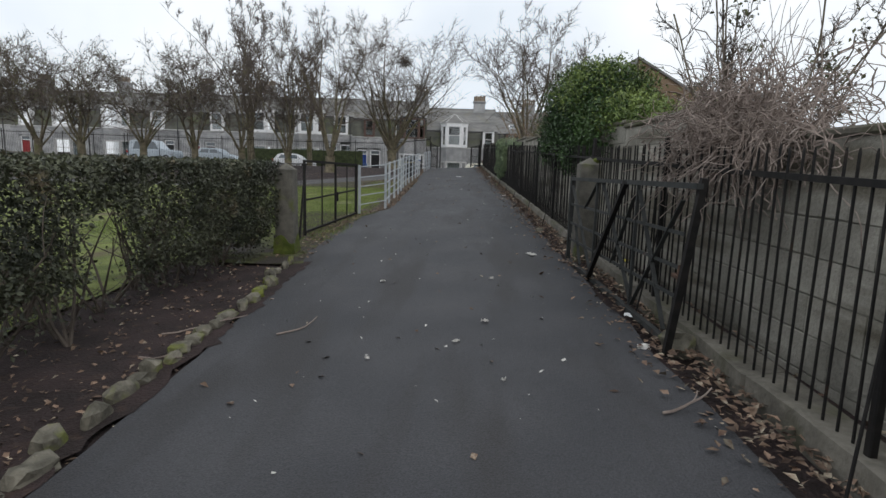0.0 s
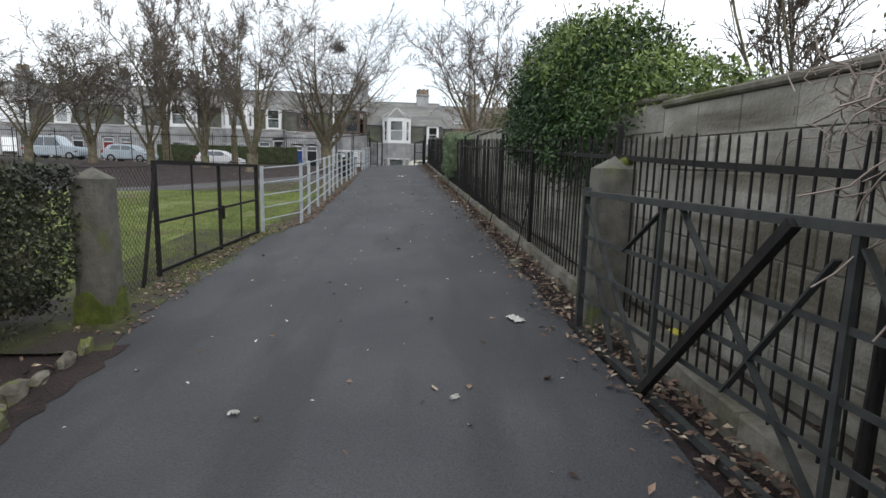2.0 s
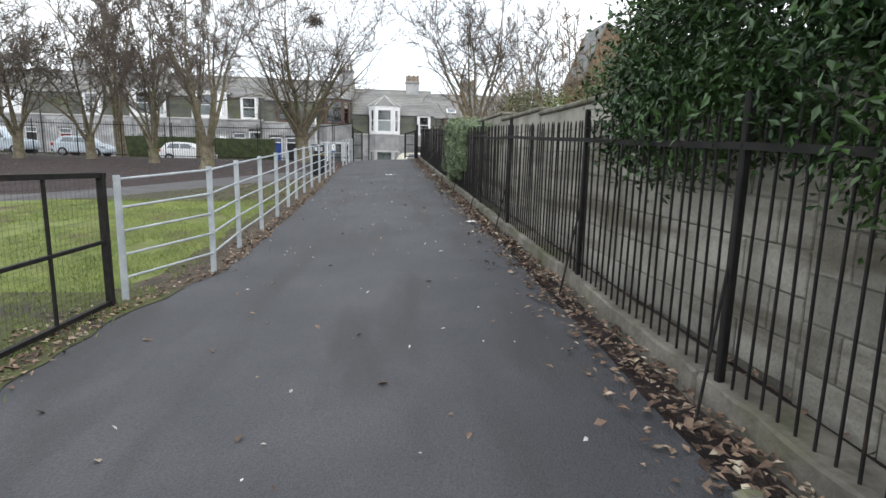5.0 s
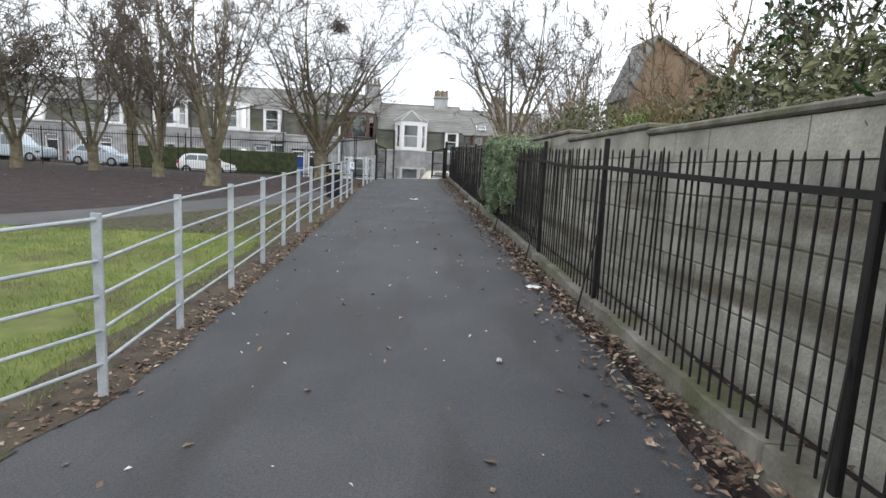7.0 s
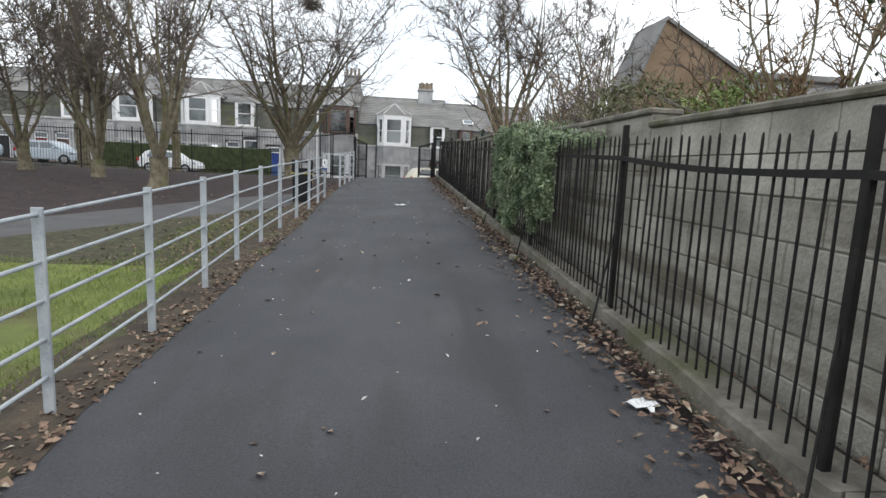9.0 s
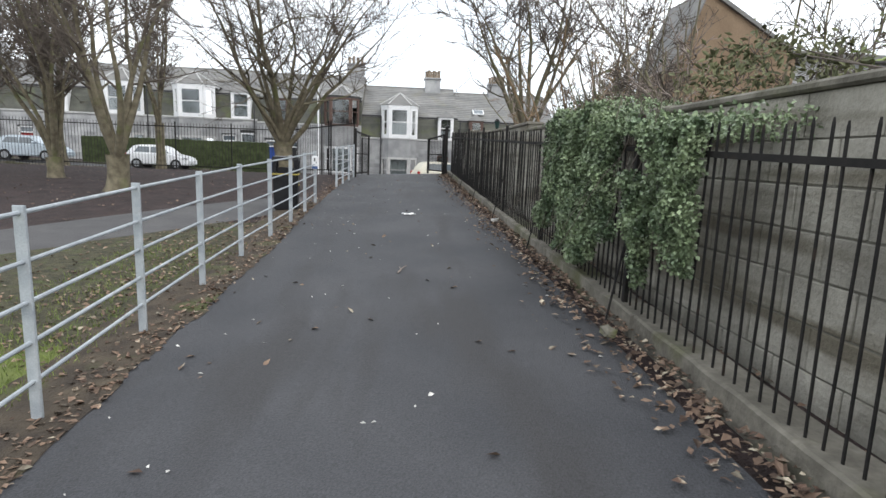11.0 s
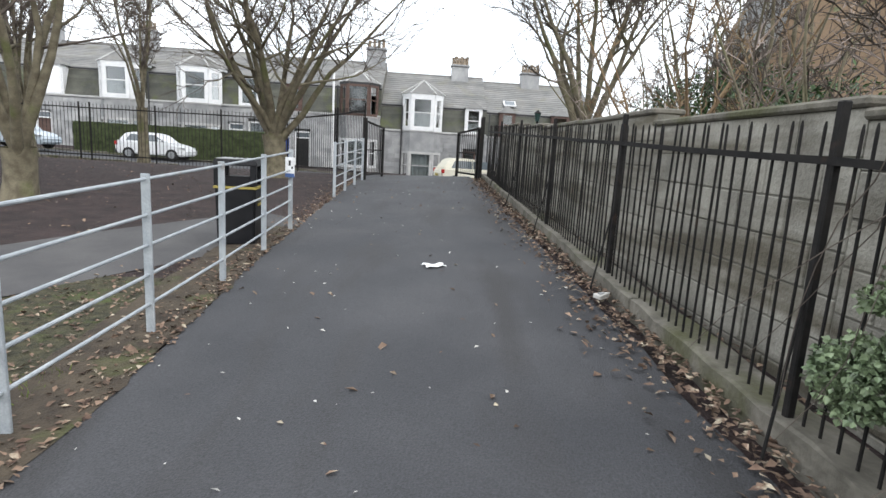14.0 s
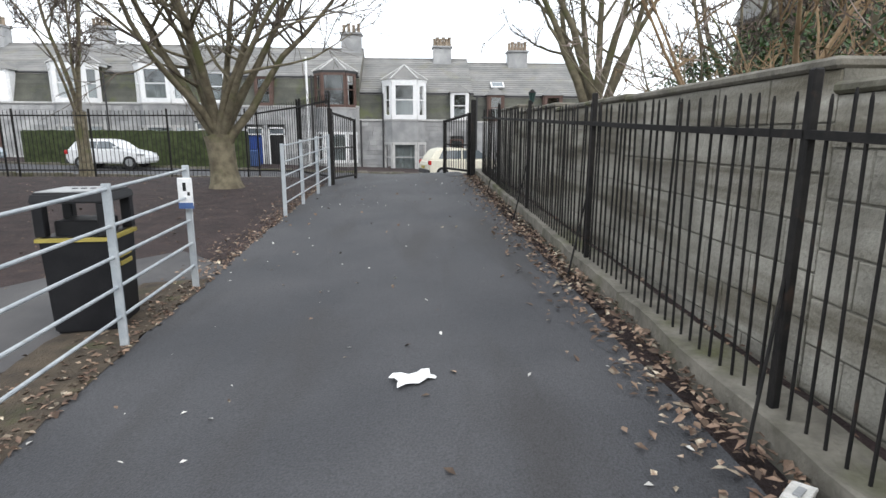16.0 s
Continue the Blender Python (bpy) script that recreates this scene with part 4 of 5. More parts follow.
# clipped hedge along the flower bed
hd = thing("hedge", "clipped evergreen hedge with bare gaps at its foot", "hedge", (-3.2, 2.5, -0.05))
hr = np.random.default_rng(9)
pts = []
while len(pts) < 92000:
    yy = hr.uniform(-2.4, 7.62)
    face = hr.random()
    top = 1.40 + 0.05 * noise.noise((yy * 1.5, 0, 0))
    fx = -2.68 + 0.22 * smooth(4.5, 7.0, yy) + 0.10 * noise.noise((yy * 1.1, 3, 0))
    if face < 0.56:
        zz = hr.uniform(0.12, top)
        gap = 0.36 + 0.34 * noise.noise((yy * 1.3, 8, 0)) + 0.75 * max(0, 1 - abs(yy - 4.35) / 0.55)
        gap *= 0.45 + 0.55 * smooth(2.6, 3.8, yy)
        if zz < gap and hr.random() > 0.06:
            continue
        if ((yy - 4.25) / 0.40) ** 2 + ((zz - 0.70) / 0.34) ** 2 < 1:
            continue
        xx = fx + 0.07 * noise.noise((yy * 3, zz * 3, 4)) - abs(hr.normal()) * 0.11 + (0.05 if zz > 0.5 else -0.08)
    elif face < 0.72:
        xx, zz = fx - 0.75 + hr.normal() * 0.12, hr.uniform(0.9 if abs(yy - 5.2) < 0.45 else 0.05, top)
    elif face < 0.93:
        xx, zz = hr.uniform(fx - 1.05, fx), top + 0.03 * noise.noise((yy * 4, 1, 0)) - abs(hr.normal()) * 0.05
    else:
        yy, xx, zz = 7.62 - abs(hr.normal()) * 0.08, hr.uniform(fx - 1.0, fx), hr.uniform(0.2, top)
    pts.append((xx + 3.2, yy - 2.5, zz + 0.05))
leaf_mesh("foliage", pts, 0.043, HEDGE_LEAF, hd, 9, 0.62, droop=-0.1)
w = Wood()
rr = random.Random(22)
for k in range(75):
    p = Vector((rr.uniform(-0.65, 0.42), rr.uniform(-5.4, 4.6), -0.02))
    for _ in range(3):
        pts2 = limb(rr, p, Vector((rr.gauss(0, 0.3), rr.gauss(0, 0.35), 1)), rr.uniform(0.8, 1.35), 0.14, 0.05, 6)
        w.tube(pts2, [0.017, 0.014, 0.012, 0.010, 0.008, 0.006, 0.004], 5)
        for _ in range(4):
            q = pts2[rr.randint(1, 5)]
            w.tube(limb(rr, q, Vector((rr.gauss(0.1, 0.7), rr.gauss(0, 0.7), rr.gauss(0.3, 0.3))), rr.uniform(0.2, 0.5), 0.25, 0.05, 3), [0.005, 0.004, 0.003, 0.002], 3)
tagged(mesh_part("stemwork", w.v, w.f, TWIG, hd), kind="stuff")

# grass blades beside the railing
gr = np.random.default_rng(12)
gx = np.concatenate([gr.uniform(-6.5, -1.9, 48000), gr.uniform(-3.2, -1.85, 9000)])
gy = np.concatenate([gr.uniform(8.6, 19.2, 48000), gr.uniform(9.0, 22.4, 9000)])
keep = (gy < 19.0) | (gx > -5.2 + 0.42 * (gy - 19.0))
pts = [(x, y, land(x, y) - 0.015) for x, y, k in zip(gx, gy, keep) if k and noise.noise((x * 0.9, y * 0.9, 3)) > -0.35]
gl = leaf_mesh("grass_blades", pts, 0.055, GRASS, None, 12, 0.10, droop=-2.2)
tagged(gl, "short tufts of green park grass", "grass", kind="stuff")


# ---- fallen leaves ----
def fallen(name, pts, size, mat, seed, label, category="leaves"):
    r = np.random.default_rng(seed)
    n = len(pts)
    p = np.array([(x, y, land(x, y) + z) for x, y, z in pts])
    a = r.uniform(0, math.tau, n)
    tilt = r.normal(0, 0.28, (n, 2))
    ln = (size * r.uniform(0.45, 1.3, n))
    d = np.stack([np.cos(a), np.sin(a), tilt[:, 0]], 1) * ln[:, None]
    s = np.stack([-np.sin(a), np.cos(a), tilt[:, 1]], 1) * (ln * r.uniform(0.2, 0.36, n))[:, None]
    up = np.zeros((n, 3))
    up[:, 2] = ln * r.uniform(0.05, 0.25, n)
    v = np.stack([p - d * 0.5, p - d * 0.1 + s + up, p + d * 0.5 + up * 0.3, p - d * 0.1 - s + up * 0.7], 1).reshape(-1, 3)
    i = np.arange(n)[:, None] * 4
    f = np.concatenate([i + [0, 2, 1], i + [0, 3, 2]], 0)
    return tagged(mesh_part(name, v.tolist(), f.tolist(), mat), label, category, kind="stuff")


lr = random.Random(5)
pts = []
for _ in range(7600):
    y = lr.uniform(-1, 34)
    c = 0.55 + 0.45 * noise.noise((y * 0.8, 4, 0))
    x = 1.70 - abs(lr.gauss(0, 0.14 + 0.09 * c))
    pts.append((x, y, 0.008 + lr.uniform(0, 0.03)))
for _ in range(1500):
    y = lr.uniform(-1, 34)
    pts.append((lr.uniform(1.90, 2.18), y, 0.01))
fallen("fallen_leaves", pts, 0.056, DEAD, 1, "brown fallen leaves drifted against the plinth")
pts = []
for _ in range(3800):
    y = lr.uniform(8.6, 34)
    pts.append((path_left(y) - 0.02 - abs(lr.gauss(0, 0.2)) + 0.06, y, 0.008))
for _ in range(1000):
    y = lr.uniform(0, 7.3)
    pts.append((lr.uniform(-3.3, -1.75), y, -0.02))
for _ in range(500):
    y = lr.uniform(7.2, 12.2)
    pts.append((lr.uniform(-2.5, -1.9), y, 0.012))
fallen("fallen_leaves", pts, 0.048, DEAD, 2, "brown fallen leaves along the path edge and bed")
pts = []
for _ in range(1000):
    x, y = lr.uniform(-16, -2), lr.uniform(24, 38)
    pts.append((x, y, -0.02))
fallen("fallen_leaves", pts, 0.06, DEAD, 3, "scattered brown leaves on bare soil")
pts = []
for _ in range(2200):
    y = lr.uniform(18.6, 25.2)
    pts.append((-1.85 - abs(lr.gauss(0, 1.0)), y, -0.002))
fallen("fallen_leaves", [p for p in pts if p[0] > -6.1 + 0.62 * (p[1] - 19.0)], 0.05, DEAD, 6, "brown leaves littered over the worn grass")
pts = [(lr.uniform(-1.6, 1.5), lr.uniform(0.8, 34), 0.006) for _ in range(260)]
fallen("fallen_leaves", pts, 0.06, DEAD, 4, "scattered single leaves on the asphalt")
pts = [(lr.uniform(-1.6, 1.5), lr.uniform(0.8, 34), 0.005) for _ in range(260)]
fallen("litter_specks", pts, 0.032, PALE, 5, "pale specks and scraps on the asphalt", "litter")


# ---- single litter and twigs ----
def scrap(name, at, w, l, seed, mat, label, category="litter", turn=0.0):
    bm = B()
    bmesh.ops.create_grid(bm, x_segments=6, y_segments=6, size=0.5)
    for v in bm.verts:
        c = v.co.copy()
        q = 1 + 0.35 * noise.noise((c.x * 3 + seed, c.y * 3, 0))
        v.co = Vector((c.x * w * q, c.y * l * q, 0.012 + 0.04 * abs(noise.noise((c.x * 4, c.y * 4, seed)))))
    bmesh.ops.solidify(bm, geom=bm.faces[:], thickness=0.002)
    ob = part(name, bm, mat)
    ob.matrix_basis = pose(at[0], at[1], land(*at) + 0.002, 0, 0, turn)
    return tagged(ob, label, category)


scrap("paper_scrap", (0.27, 24.68), 0.21, 0.12, 1, PAPER, "crumpled white paper tissue on the asphalt", turn=24)
scrap("paper_scrap", (1.42, 15.17), 0.12, 0.14, 2, PAPER, "crumpled white paper among dead leaves", turn=40)
scrap("paper_scrap", (1.05, 7.05), 0.10, 0.16, 3, PALE, "flattened pale litter on the asphalt", turn=20)
scrap("paper_scrap", (1.52, 4.4), 0.10, 0.14, 4, PAPER, "torn white paper beside the gate", turn=70)
scrap("crisp_packet", (2.10, 6.62), 0.16, 0.12, 6, YELLOW, "crumpled yellow packet between plinth and wall", turn=30)
cb = thing("carton", "crushed white carton lying on dead leaves", "litter", (1.57, 23.52, land(1.57, 23.52) + 0.03), 35)
bm = box(B(), -0.06, -0.04, 0.0, 0.06, 0.04, 0.038, bevel=0.006)
for v in bm.verts:
    v.co += noise.noise_vector(v.co * 14) * 0.018
part("body", bm, PALE, cb)
part("lettering_bar", box(B(), -0.03, -0.015, 0.036, 0.03, 0.01, 0.043), BIN_GREY, cb)
for k, (x, y, w_, l_) in enumerate(((-0.72, 5.8, 0.07, 0.06), (0.45, 5.8, 0.09, 0.03), (0.78, 13.3, 0.09, 0.05), (-0.55, 3.6, 0.04, 0.04), (0.35, 3.2, 0.03, 0.04), (0.30, 4.35, 0.08, 0.05), (0.06, 3.9, 0.08, 0.04))):
    scrap("litter_scrap", (x, y), w_ * 0.7, l_ * 0.7, 10 + k, PALE, "small pale scrap on the asphalt", turn=37 * k)
for k, (x, y, ln, a) in enumerate(((-1.35, 4.15, 0.38, 40), (-2.35, 4.3, 0.7, 15), (-2.25, 3.8, 0.5, -20), (1.15, 2.75, 0.35, 5), (-1.75, 5.2, 0.3, 70), (0.1, 20.6, 0.25, 75))):
    w = Wood()
    rr = random.Random(60 + k)
    pp = limb(rr, Vector((0, 0, 0.012)), Vector((1, 0, 0.02)), ln, 0.12, 0.0, 6)
    w.tube(pp, [0.009, 0.009, 0.008, 0.007, 0.006, 0.005, 0.004], 5)
    w.tube(limb(rr, pp[3], Vector((0.6, 0.7, 0.1)), ln * 0.3, 0.15, 0, 3), [0.005, 0.004, 0.004, 0.003], 4)
    ob = mesh_part("twig", w.v, w.f, VINE)
    ob.matrix_basis = pose(x, y, land(x, y) - (0.03 if x < -1.9 else 0), 0, 0, a)
    tagged(ob, "fallen dry twig on the ground", "twig")


# ---- terrace across the street ----
FRONT = 59.0


def sash(parent, a, b, z0, z1, frame_mat, inset=0.0, bar=0.09, panes=1, curtain=True):
    """A sash window between two plan points, facing the street: frame, sill, panes, meeting rail and curtain."""
    a, b = Vector((a[0], a[1], 0)), Vector((b[0], b[1], 0))
    d = (b - a).normalized()
    back = Vector((-d.y, d.x, 0))
    if back.y < 0:
        back = -back
    a, b = a + back * inset, b + back * inset
    w = new("window")
    w.parent = parent
    bm = B()
    zz = lambda p, z: Vector((p.x, p.y, z))
    for p in (a + d * bar / 2, b - d * bar / 2):
        beam(bm, zz(p, z0), zz(p, z1), bar, 0.10, d.cross(Vector((0, 0, 1))))
    for z, h in ((z1 - bar / 2, bar), (z0 + bar * 0.6, bar * 1.2)):
        beam(bm, zz(a, z), zz(b, z), 0.112, h)
    for k in range(1, panes):
        p = a.lerp(b, k / panes)
        beam(bm, zz(p, z0), zz(p, z1), bar, 0.10, d.cross(Vector((0, 0, 1))))
    part("frame", bm, frame_mat, w)
    q = back * 0.03
    mid = z0 + (z1 - z0) * 0.52
    part("meeting_rail", beam(B(), zz(a + q * 0.3, mid), zz(b + q * 0.3, mid), 0.06, 0.055), frame_mat, w)
    pane = part("pane", beam(B(), zz(a + q, (z0 + z1) / 2), zz(b + q, (z0 + z1) / 2), 0.012, z1 - z0 - 0.02), CLEAR, w)
    pane.visible_shadow = False
    # a black board behind the pane paints in the darkness of the room
    part("dark_room_board", beam(B(), zz(a + back * 0.42, (z0 + z1) / 2), zz(b + back * 0.42, (z0 + z1) / 2), 0.02, z1 - z0 + 0.1), BLACK_DOOR_AND_ROOM, w)
    if curtain:
        n = 14
        vs, fs = [], []
        for k in range(n + 1):
            s = k / n
            p = a.lerp(b, s) + back * (0.14 + 0.025 * math.sin(k * 2.4))
            for z in (z0, z0 + (z1 - z0) * curtain):
                vs.append(zz(p, z))
            if k:
                i = 2 * k
                fs.append((i - 2, i, i + 1, i - 1))
        mesh_part("curtain", vs, fs, CURTAIN, w)
    return w


CLEAR = bpy.data.materials.new("clear_pane")
CLEAR.use_nodes = True
cn, clk = CLEAR.node_tree.nodes, CLEAR.node_tree.links
glossy, clear, mixer, fres = cn.new("ShaderNodeBsdfGlossy"), cn.new("ShaderNodeBsdfTransparent"), cn.new("ShaderNodeMixShader"), cn.new("ShaderNodeFresnel")
glossy.inputs["Roughness"].default_value = 0.03
clear.inputs[0].default_value = (0.78, 0.82, 0.83, 1)
fres.inputs[0].default_value = 1.9
clk.new(fres.outputs[0], mixer.inputs[0])
clk.new(clear.outputs[0], mixer.inputs[1])
clk.new(glossy.outputs[0], mixer.inputs[2])
clk.new(mixer.outputs[0], cn["Material Output"].inputs[0])


def house(x0, x1, base, eave, mans, ridge_z, openings, label, seed):
    """One house of the terrace: coursed granite below, slate mansard above, with its holes (kind, x0, x1, z0, z1)."""
    t = thing("house", label, "house", group="terrace across the street")
    rr = random.Random(seed)
    holes = [(a, b, c, d) for _, a, b, c, d in openings]
    part("wall", box(B(), x0, FRONT + 0.45, base - 1.2, x1, FRONT + 9.5, eave), GRANITE, t)
    bm = B()
    z, row = base - 0.9, 0
    while z < eave - 0.02:
        h = min(0.31, eave - z)
        x = x0 - (0.35 if row % 2 else 0.0)
        while x < x1:
            w = rr.uniform(0.45, 0.95)
            spans = [(max(x, x0), min(x + w, x1))]
            for a, b, c, d in holes:
                if d > z + 0.05 and c < z + h - 0.05:
                    spans = [s for p, q in spans for s in ((p, min(q, a)), (max(p, b), q)) if s[1] - s[0] > 0.02]
            for p, q in spans:
                f = FRONT + rr.uniform(-0.012, 0.012)
                box(bm, p + 0.006, f, z + 0.006, q - 0.006, FRONT + 0.45, z + h - 0.006)
            x += w
        z += h
        row += 1
    tagged(part("stonework", bm, GRANITE, t, "coursed grey granite blocks"), kind="stuff")
    part("eaves_course", box(B(), x0, FRONT - 0.06, eave, x1, FRONT + 0.5, eave + 0.12, bevel=0.01), GRANITE_TRIM, t)
    # slates of the mansard in courses, then the upper roof
    bm = B()
    n = 11
    for k in range(n):
        a, b = k / n, (k + 1) / n
        za, zb = eave + 0.12 + (mans - eave - 0.12) * a, eave + 0.12 + (mans - eave - 0.12) * b
        ya, yb = FRONT + 0.05 + 0.62 * a, FRONT + 0.05 + 0.62 * b
        prism(bm, [(ya - 0.02, za), (yb, zb), (yb + 0.3, zb), (ya + 0.3, za)], x0, x1, "x")
    tagged(part("mansard", bm, MANSARD, t, "steep dark mossy slate front"), kind="stuff")
    part("gutter", rod(B(), (x0, FRONT + 0.60, mans + 0.02), (x1, FRONT + 0.60, mans + 0.02), 0.06, n=8), PIPE, t)
    bm = B()
    n = 16
    for k in range(n):
        a, b = k / n, (k + 1) / n
        za, zb = mans + (ridge_z - mans) * a, mans + (ridge_z - mans) * b
        ya, yb = FRONT + 0.62 + 4.6 * a, FRONT + 0.62 + 4.6 * b
        prism(bm, [(ya - 0.03, za + 0.03), (yb, zb + 0.015), (yb, zb - 0.1), (ya - 0.03, za - 0.1)], x0, x1, "x")
    prism(bm, [(FRONT + 5.22, ridge_z), (FRONT + 9.8, mans), (FRONT + 9.8, mans - 0.1), (FRONT + 5.22, ridge_z - 0.12)], x0, x1, "x")
    tagged(part("roof", bm, SLATE, t, "grey slate roof"), kind="stuff")
    part("ridge", rod(B(), (x0, FRONT + 5.22, ridge_z), (x1, FRONT + 5.22, ridge_z), 0.10, n=8), SLATE, t)
    part("gable_core", prism(B(), [(FRONT + 0.95, eave), (FRONT + 0.95, mans - 0.15), (FRONT + 5.22, ridge_z - 0.2), (FRONT + 9.5, mans - 0.2), (FRONT + 9.5, eave)], x0 + 0.02, x1 - 0.02, "x"), MORTAR, t)
    return t


def bay(t, cx, w, base, sill, head, upper, apex, dark=False, ground=True):
    """A canted two-storey bay: granite below, timber above, with a hipped slate cap."""
    hw, fw, out = w / 2, w * 0.29, 0.72
    plan = [(cx - hw, FRONT + 0.05), (cx - fw, FRONT - out), (cx + fw, FRONT - out), (cx + hw, FRONT + 0.05)]
    mat = BROWN_PAINT if dark else WHITE

    def ring(bm, z0, z1, grow_by=0.0):
        p = [(cx + (x - cx) * (1 + grow_by), y - (grow_by * 0.8 if y < FRONT else 0)) for x, y in plan] + [(cx + hw * (1 + grow_by), FRONT + 0.9), (cx - hw * (1 + grow_by), FRONT + 0.9)]
        lo = [bm.verts.new((x, y, z0)) for x, y in p]
        hi = [bm.verts.new((x, y, z1)) for x, y in p]
        for k in range(6):
            bm.faces.new((lo[k], lo[(k + 1) % 6], hi[(k + 1) % 6], hi[k]))
        bm.faces.new(lo[::-1])
        bm.faces.new(hi)
        bmesh.ops.recalc_face_normals(bm, faces=bm.faces)
        return bm

    g0, g1 = base + 0.55, base + 2.55
    part("bay_base", ring(B(), base - 0.8, g0), GRANITE_TRIM, t)
    if ground:
        for (a, b), n in zip(zip(plan, plan[1:]), (1, 1, 1)):
            sash(t, a, b, g0, g1, GRANITE_TRIM if not dark else WHITE, bar=0.16, curtain=0.93)
    part("bay_band", ring(B(), g1, sill - 0.08), GRANITE, t)
    part("bay_sill", ring(B(), sill - 0.08, sill, 0.04), GRANITE_TRIM, t)
    for a, b in zip(plan, plan[1:]):
        sash(t, a, b, sill, head, mat, bar=0.24 if not dark else 0.14, curtain=0.55 if not dark else 0.1)
    part("bay_cornice", ring(B(), head, head + 0.14, 0.07), mat if not dark else PIPE, t)
    bm = B()
    rim = [bm.verts.new((cx + (x - cx) * 1.12, y - (0.10 if y < FRONT else 0), head + 0.14)) for x, y in plan] + [bm.verts.new((cx + hw * 1.1, FRONT + 1.6, head + 0.14)), bm.verts.new((cx - hw * 1.1, FRONT + 1.6, head + 0.14))]
    top = bm.verts.new((cx, FRONT + 0.25, apex))
    end = bm.verts.new((cx, FRONT + 1.8, apex))
    for a, b in ((0, 1), (1, 2), (2, 3)):
        bm.faces.new((rim[a], rim[b], top))
    bm.faces.new((rim[3], rim[4], end, top))
    bm.faces.new((rim[5], rim[0], top, end))
    bm.faces.new(rim[::-1])
    bmesh.ops.recalc_face_normals(bm, faces=bm.faces)
    cap = part("bay_roof", bm, SLATE, t)
    for k in range(4):
        a = Vector((cx + (plan[k][0] - cx) * 1.12, plan[k][1] - (0.10 if plan[k][1] < FRONT else 0), head + 0.15))
        part("hip", rod(B(), a, (cx, FRONT + 0.25, apex + 0.02), 0.05, n=6), GRANITE_TRIM, cap)
    # side cheeks of the dormer, back to the slates
    part("bay_cheek", box(B(), cx - hw + 0.02, FRONT + 0.5, sill, cx + hw - 0.02, FRONT + 1.6, head + 0.1), MANSARD, t)


def dormer(t, x0, x1, sill, head, mat):
    part("dormer_cheek", box(B(), x0, FRONT + 0.30, sill, x1, FRONT + 1.5, head + 0.1), MANSARD, t)
    sash(t, (x0, FRONT - 0.02), (x1, FRONT - 0.02), sill, head, mat, bar=0.15, curtain=0.4)
    part("dormer_jamb", box(B(), x0 - 0.08, FRONT - 0.03, sill, x0, FRONT + 0.6, head), mat, t)
    part("dormer_jamb", box(B(), x1, FRONT - 0.03, sill, x1 + 0.08, FRONT + 0.6, head), mat, t)
    bm = B()
    c = (x0 + x1) / 2
    v = [bm.verts.new(p) for p in ((x0 - 0.2, FRONT - 0.15, head), (x1 + 0.2, FRONT - 0.15, head), (x1 + 0.2, FRONT + 1.6, head), (x0 - 0.2, FRONT + 1.6, head), (c, FRONT + 0.4, head + 0.55), (c, FRONT + 1.9, head + 0.55))]
    for f in ((0, 1, 4), (1, 2, 5, 4), (2, 3, 5), (3, 0, 4, 5), (3, 2, 1, 0)):
        bm.faces.new([v[i] for i in f])
    bmesh.ops.recalc_face_normals(bm, faces=bm.faces)
    part("dormer_roof", bm, SLATE, t)


def flat_window(t, x0, x1, z0, z1, mat=WHITE, curtain=0.5):
    sash(t, (x0, FRONT + 0.14), (x1, FRONT + 0.14), z0, z1, mat, curtain=curtain, panes=1)
    part("window_sill", box(B(), x0 - 0.08, FRONT - 0.07, z0 - 0.14, x1 + 0.08, FRONT + 0.3, z0), GRANITE_TRIM, t)


def house_door(t, x0, x1, z0, z1, mat):
    d = new("door")
    d.parent = t
    part("leaf", box(B(), x0 + 0.1, FRONT + 0.2, z0, x1 - 0.1, FRONT + 0.26, z1 - 0.5, bevel=0.01), mat, d)
    for px0, px1 in ((0.2, 0.46), (0.54, 0.8)):
        for q0, q1 in ((0.1, 0.45), (0.52, 0.92)):
            hz = z1 - 0.5 - z0
            part("panel", box(B(), x0 + (x1 - x0) * px0, FRONT + 0.185, z0 + hz * q0, x0 + (x1 - x0) * px1, FRONT + 0.21, z0 + hz * q1, bevel=0.008), mat, d)
    part("fanlight", box(B(), x0 + 0.12, FRONT + 0.2, z1 - 0.42, x1 - 0.12, FRONT + 0.23, z1 - 0.1), GLASS, d)
    bm = B()
    box(bm, x0, FRONT + 0.1, z0, x0 + 0.1, FRONT + 0.3, z1)
    box(bm, x1 - 0.1, FRONT + 0.1, z0, x1, FRONT + 0.3, z1)
    box(bm, x0, FRONT + 0.1, z1 - 0.1, x1, FRONT + 0.3, z1)
    box(bm, x0, FRONT + 0.1, z1 - 0.5, x1, FRONT + 0.3, z1 - 0.42)
    part("door_frame", bm, WHITE, d)
    part("doorstep", box(B(), x0 - 0.1, FRONT - 0.4, z0 - 0.4, x1 + 0.1, FRONT + 0.2, z0 - 0.002, bevel=0.01), GRANITE_TRIM, t)


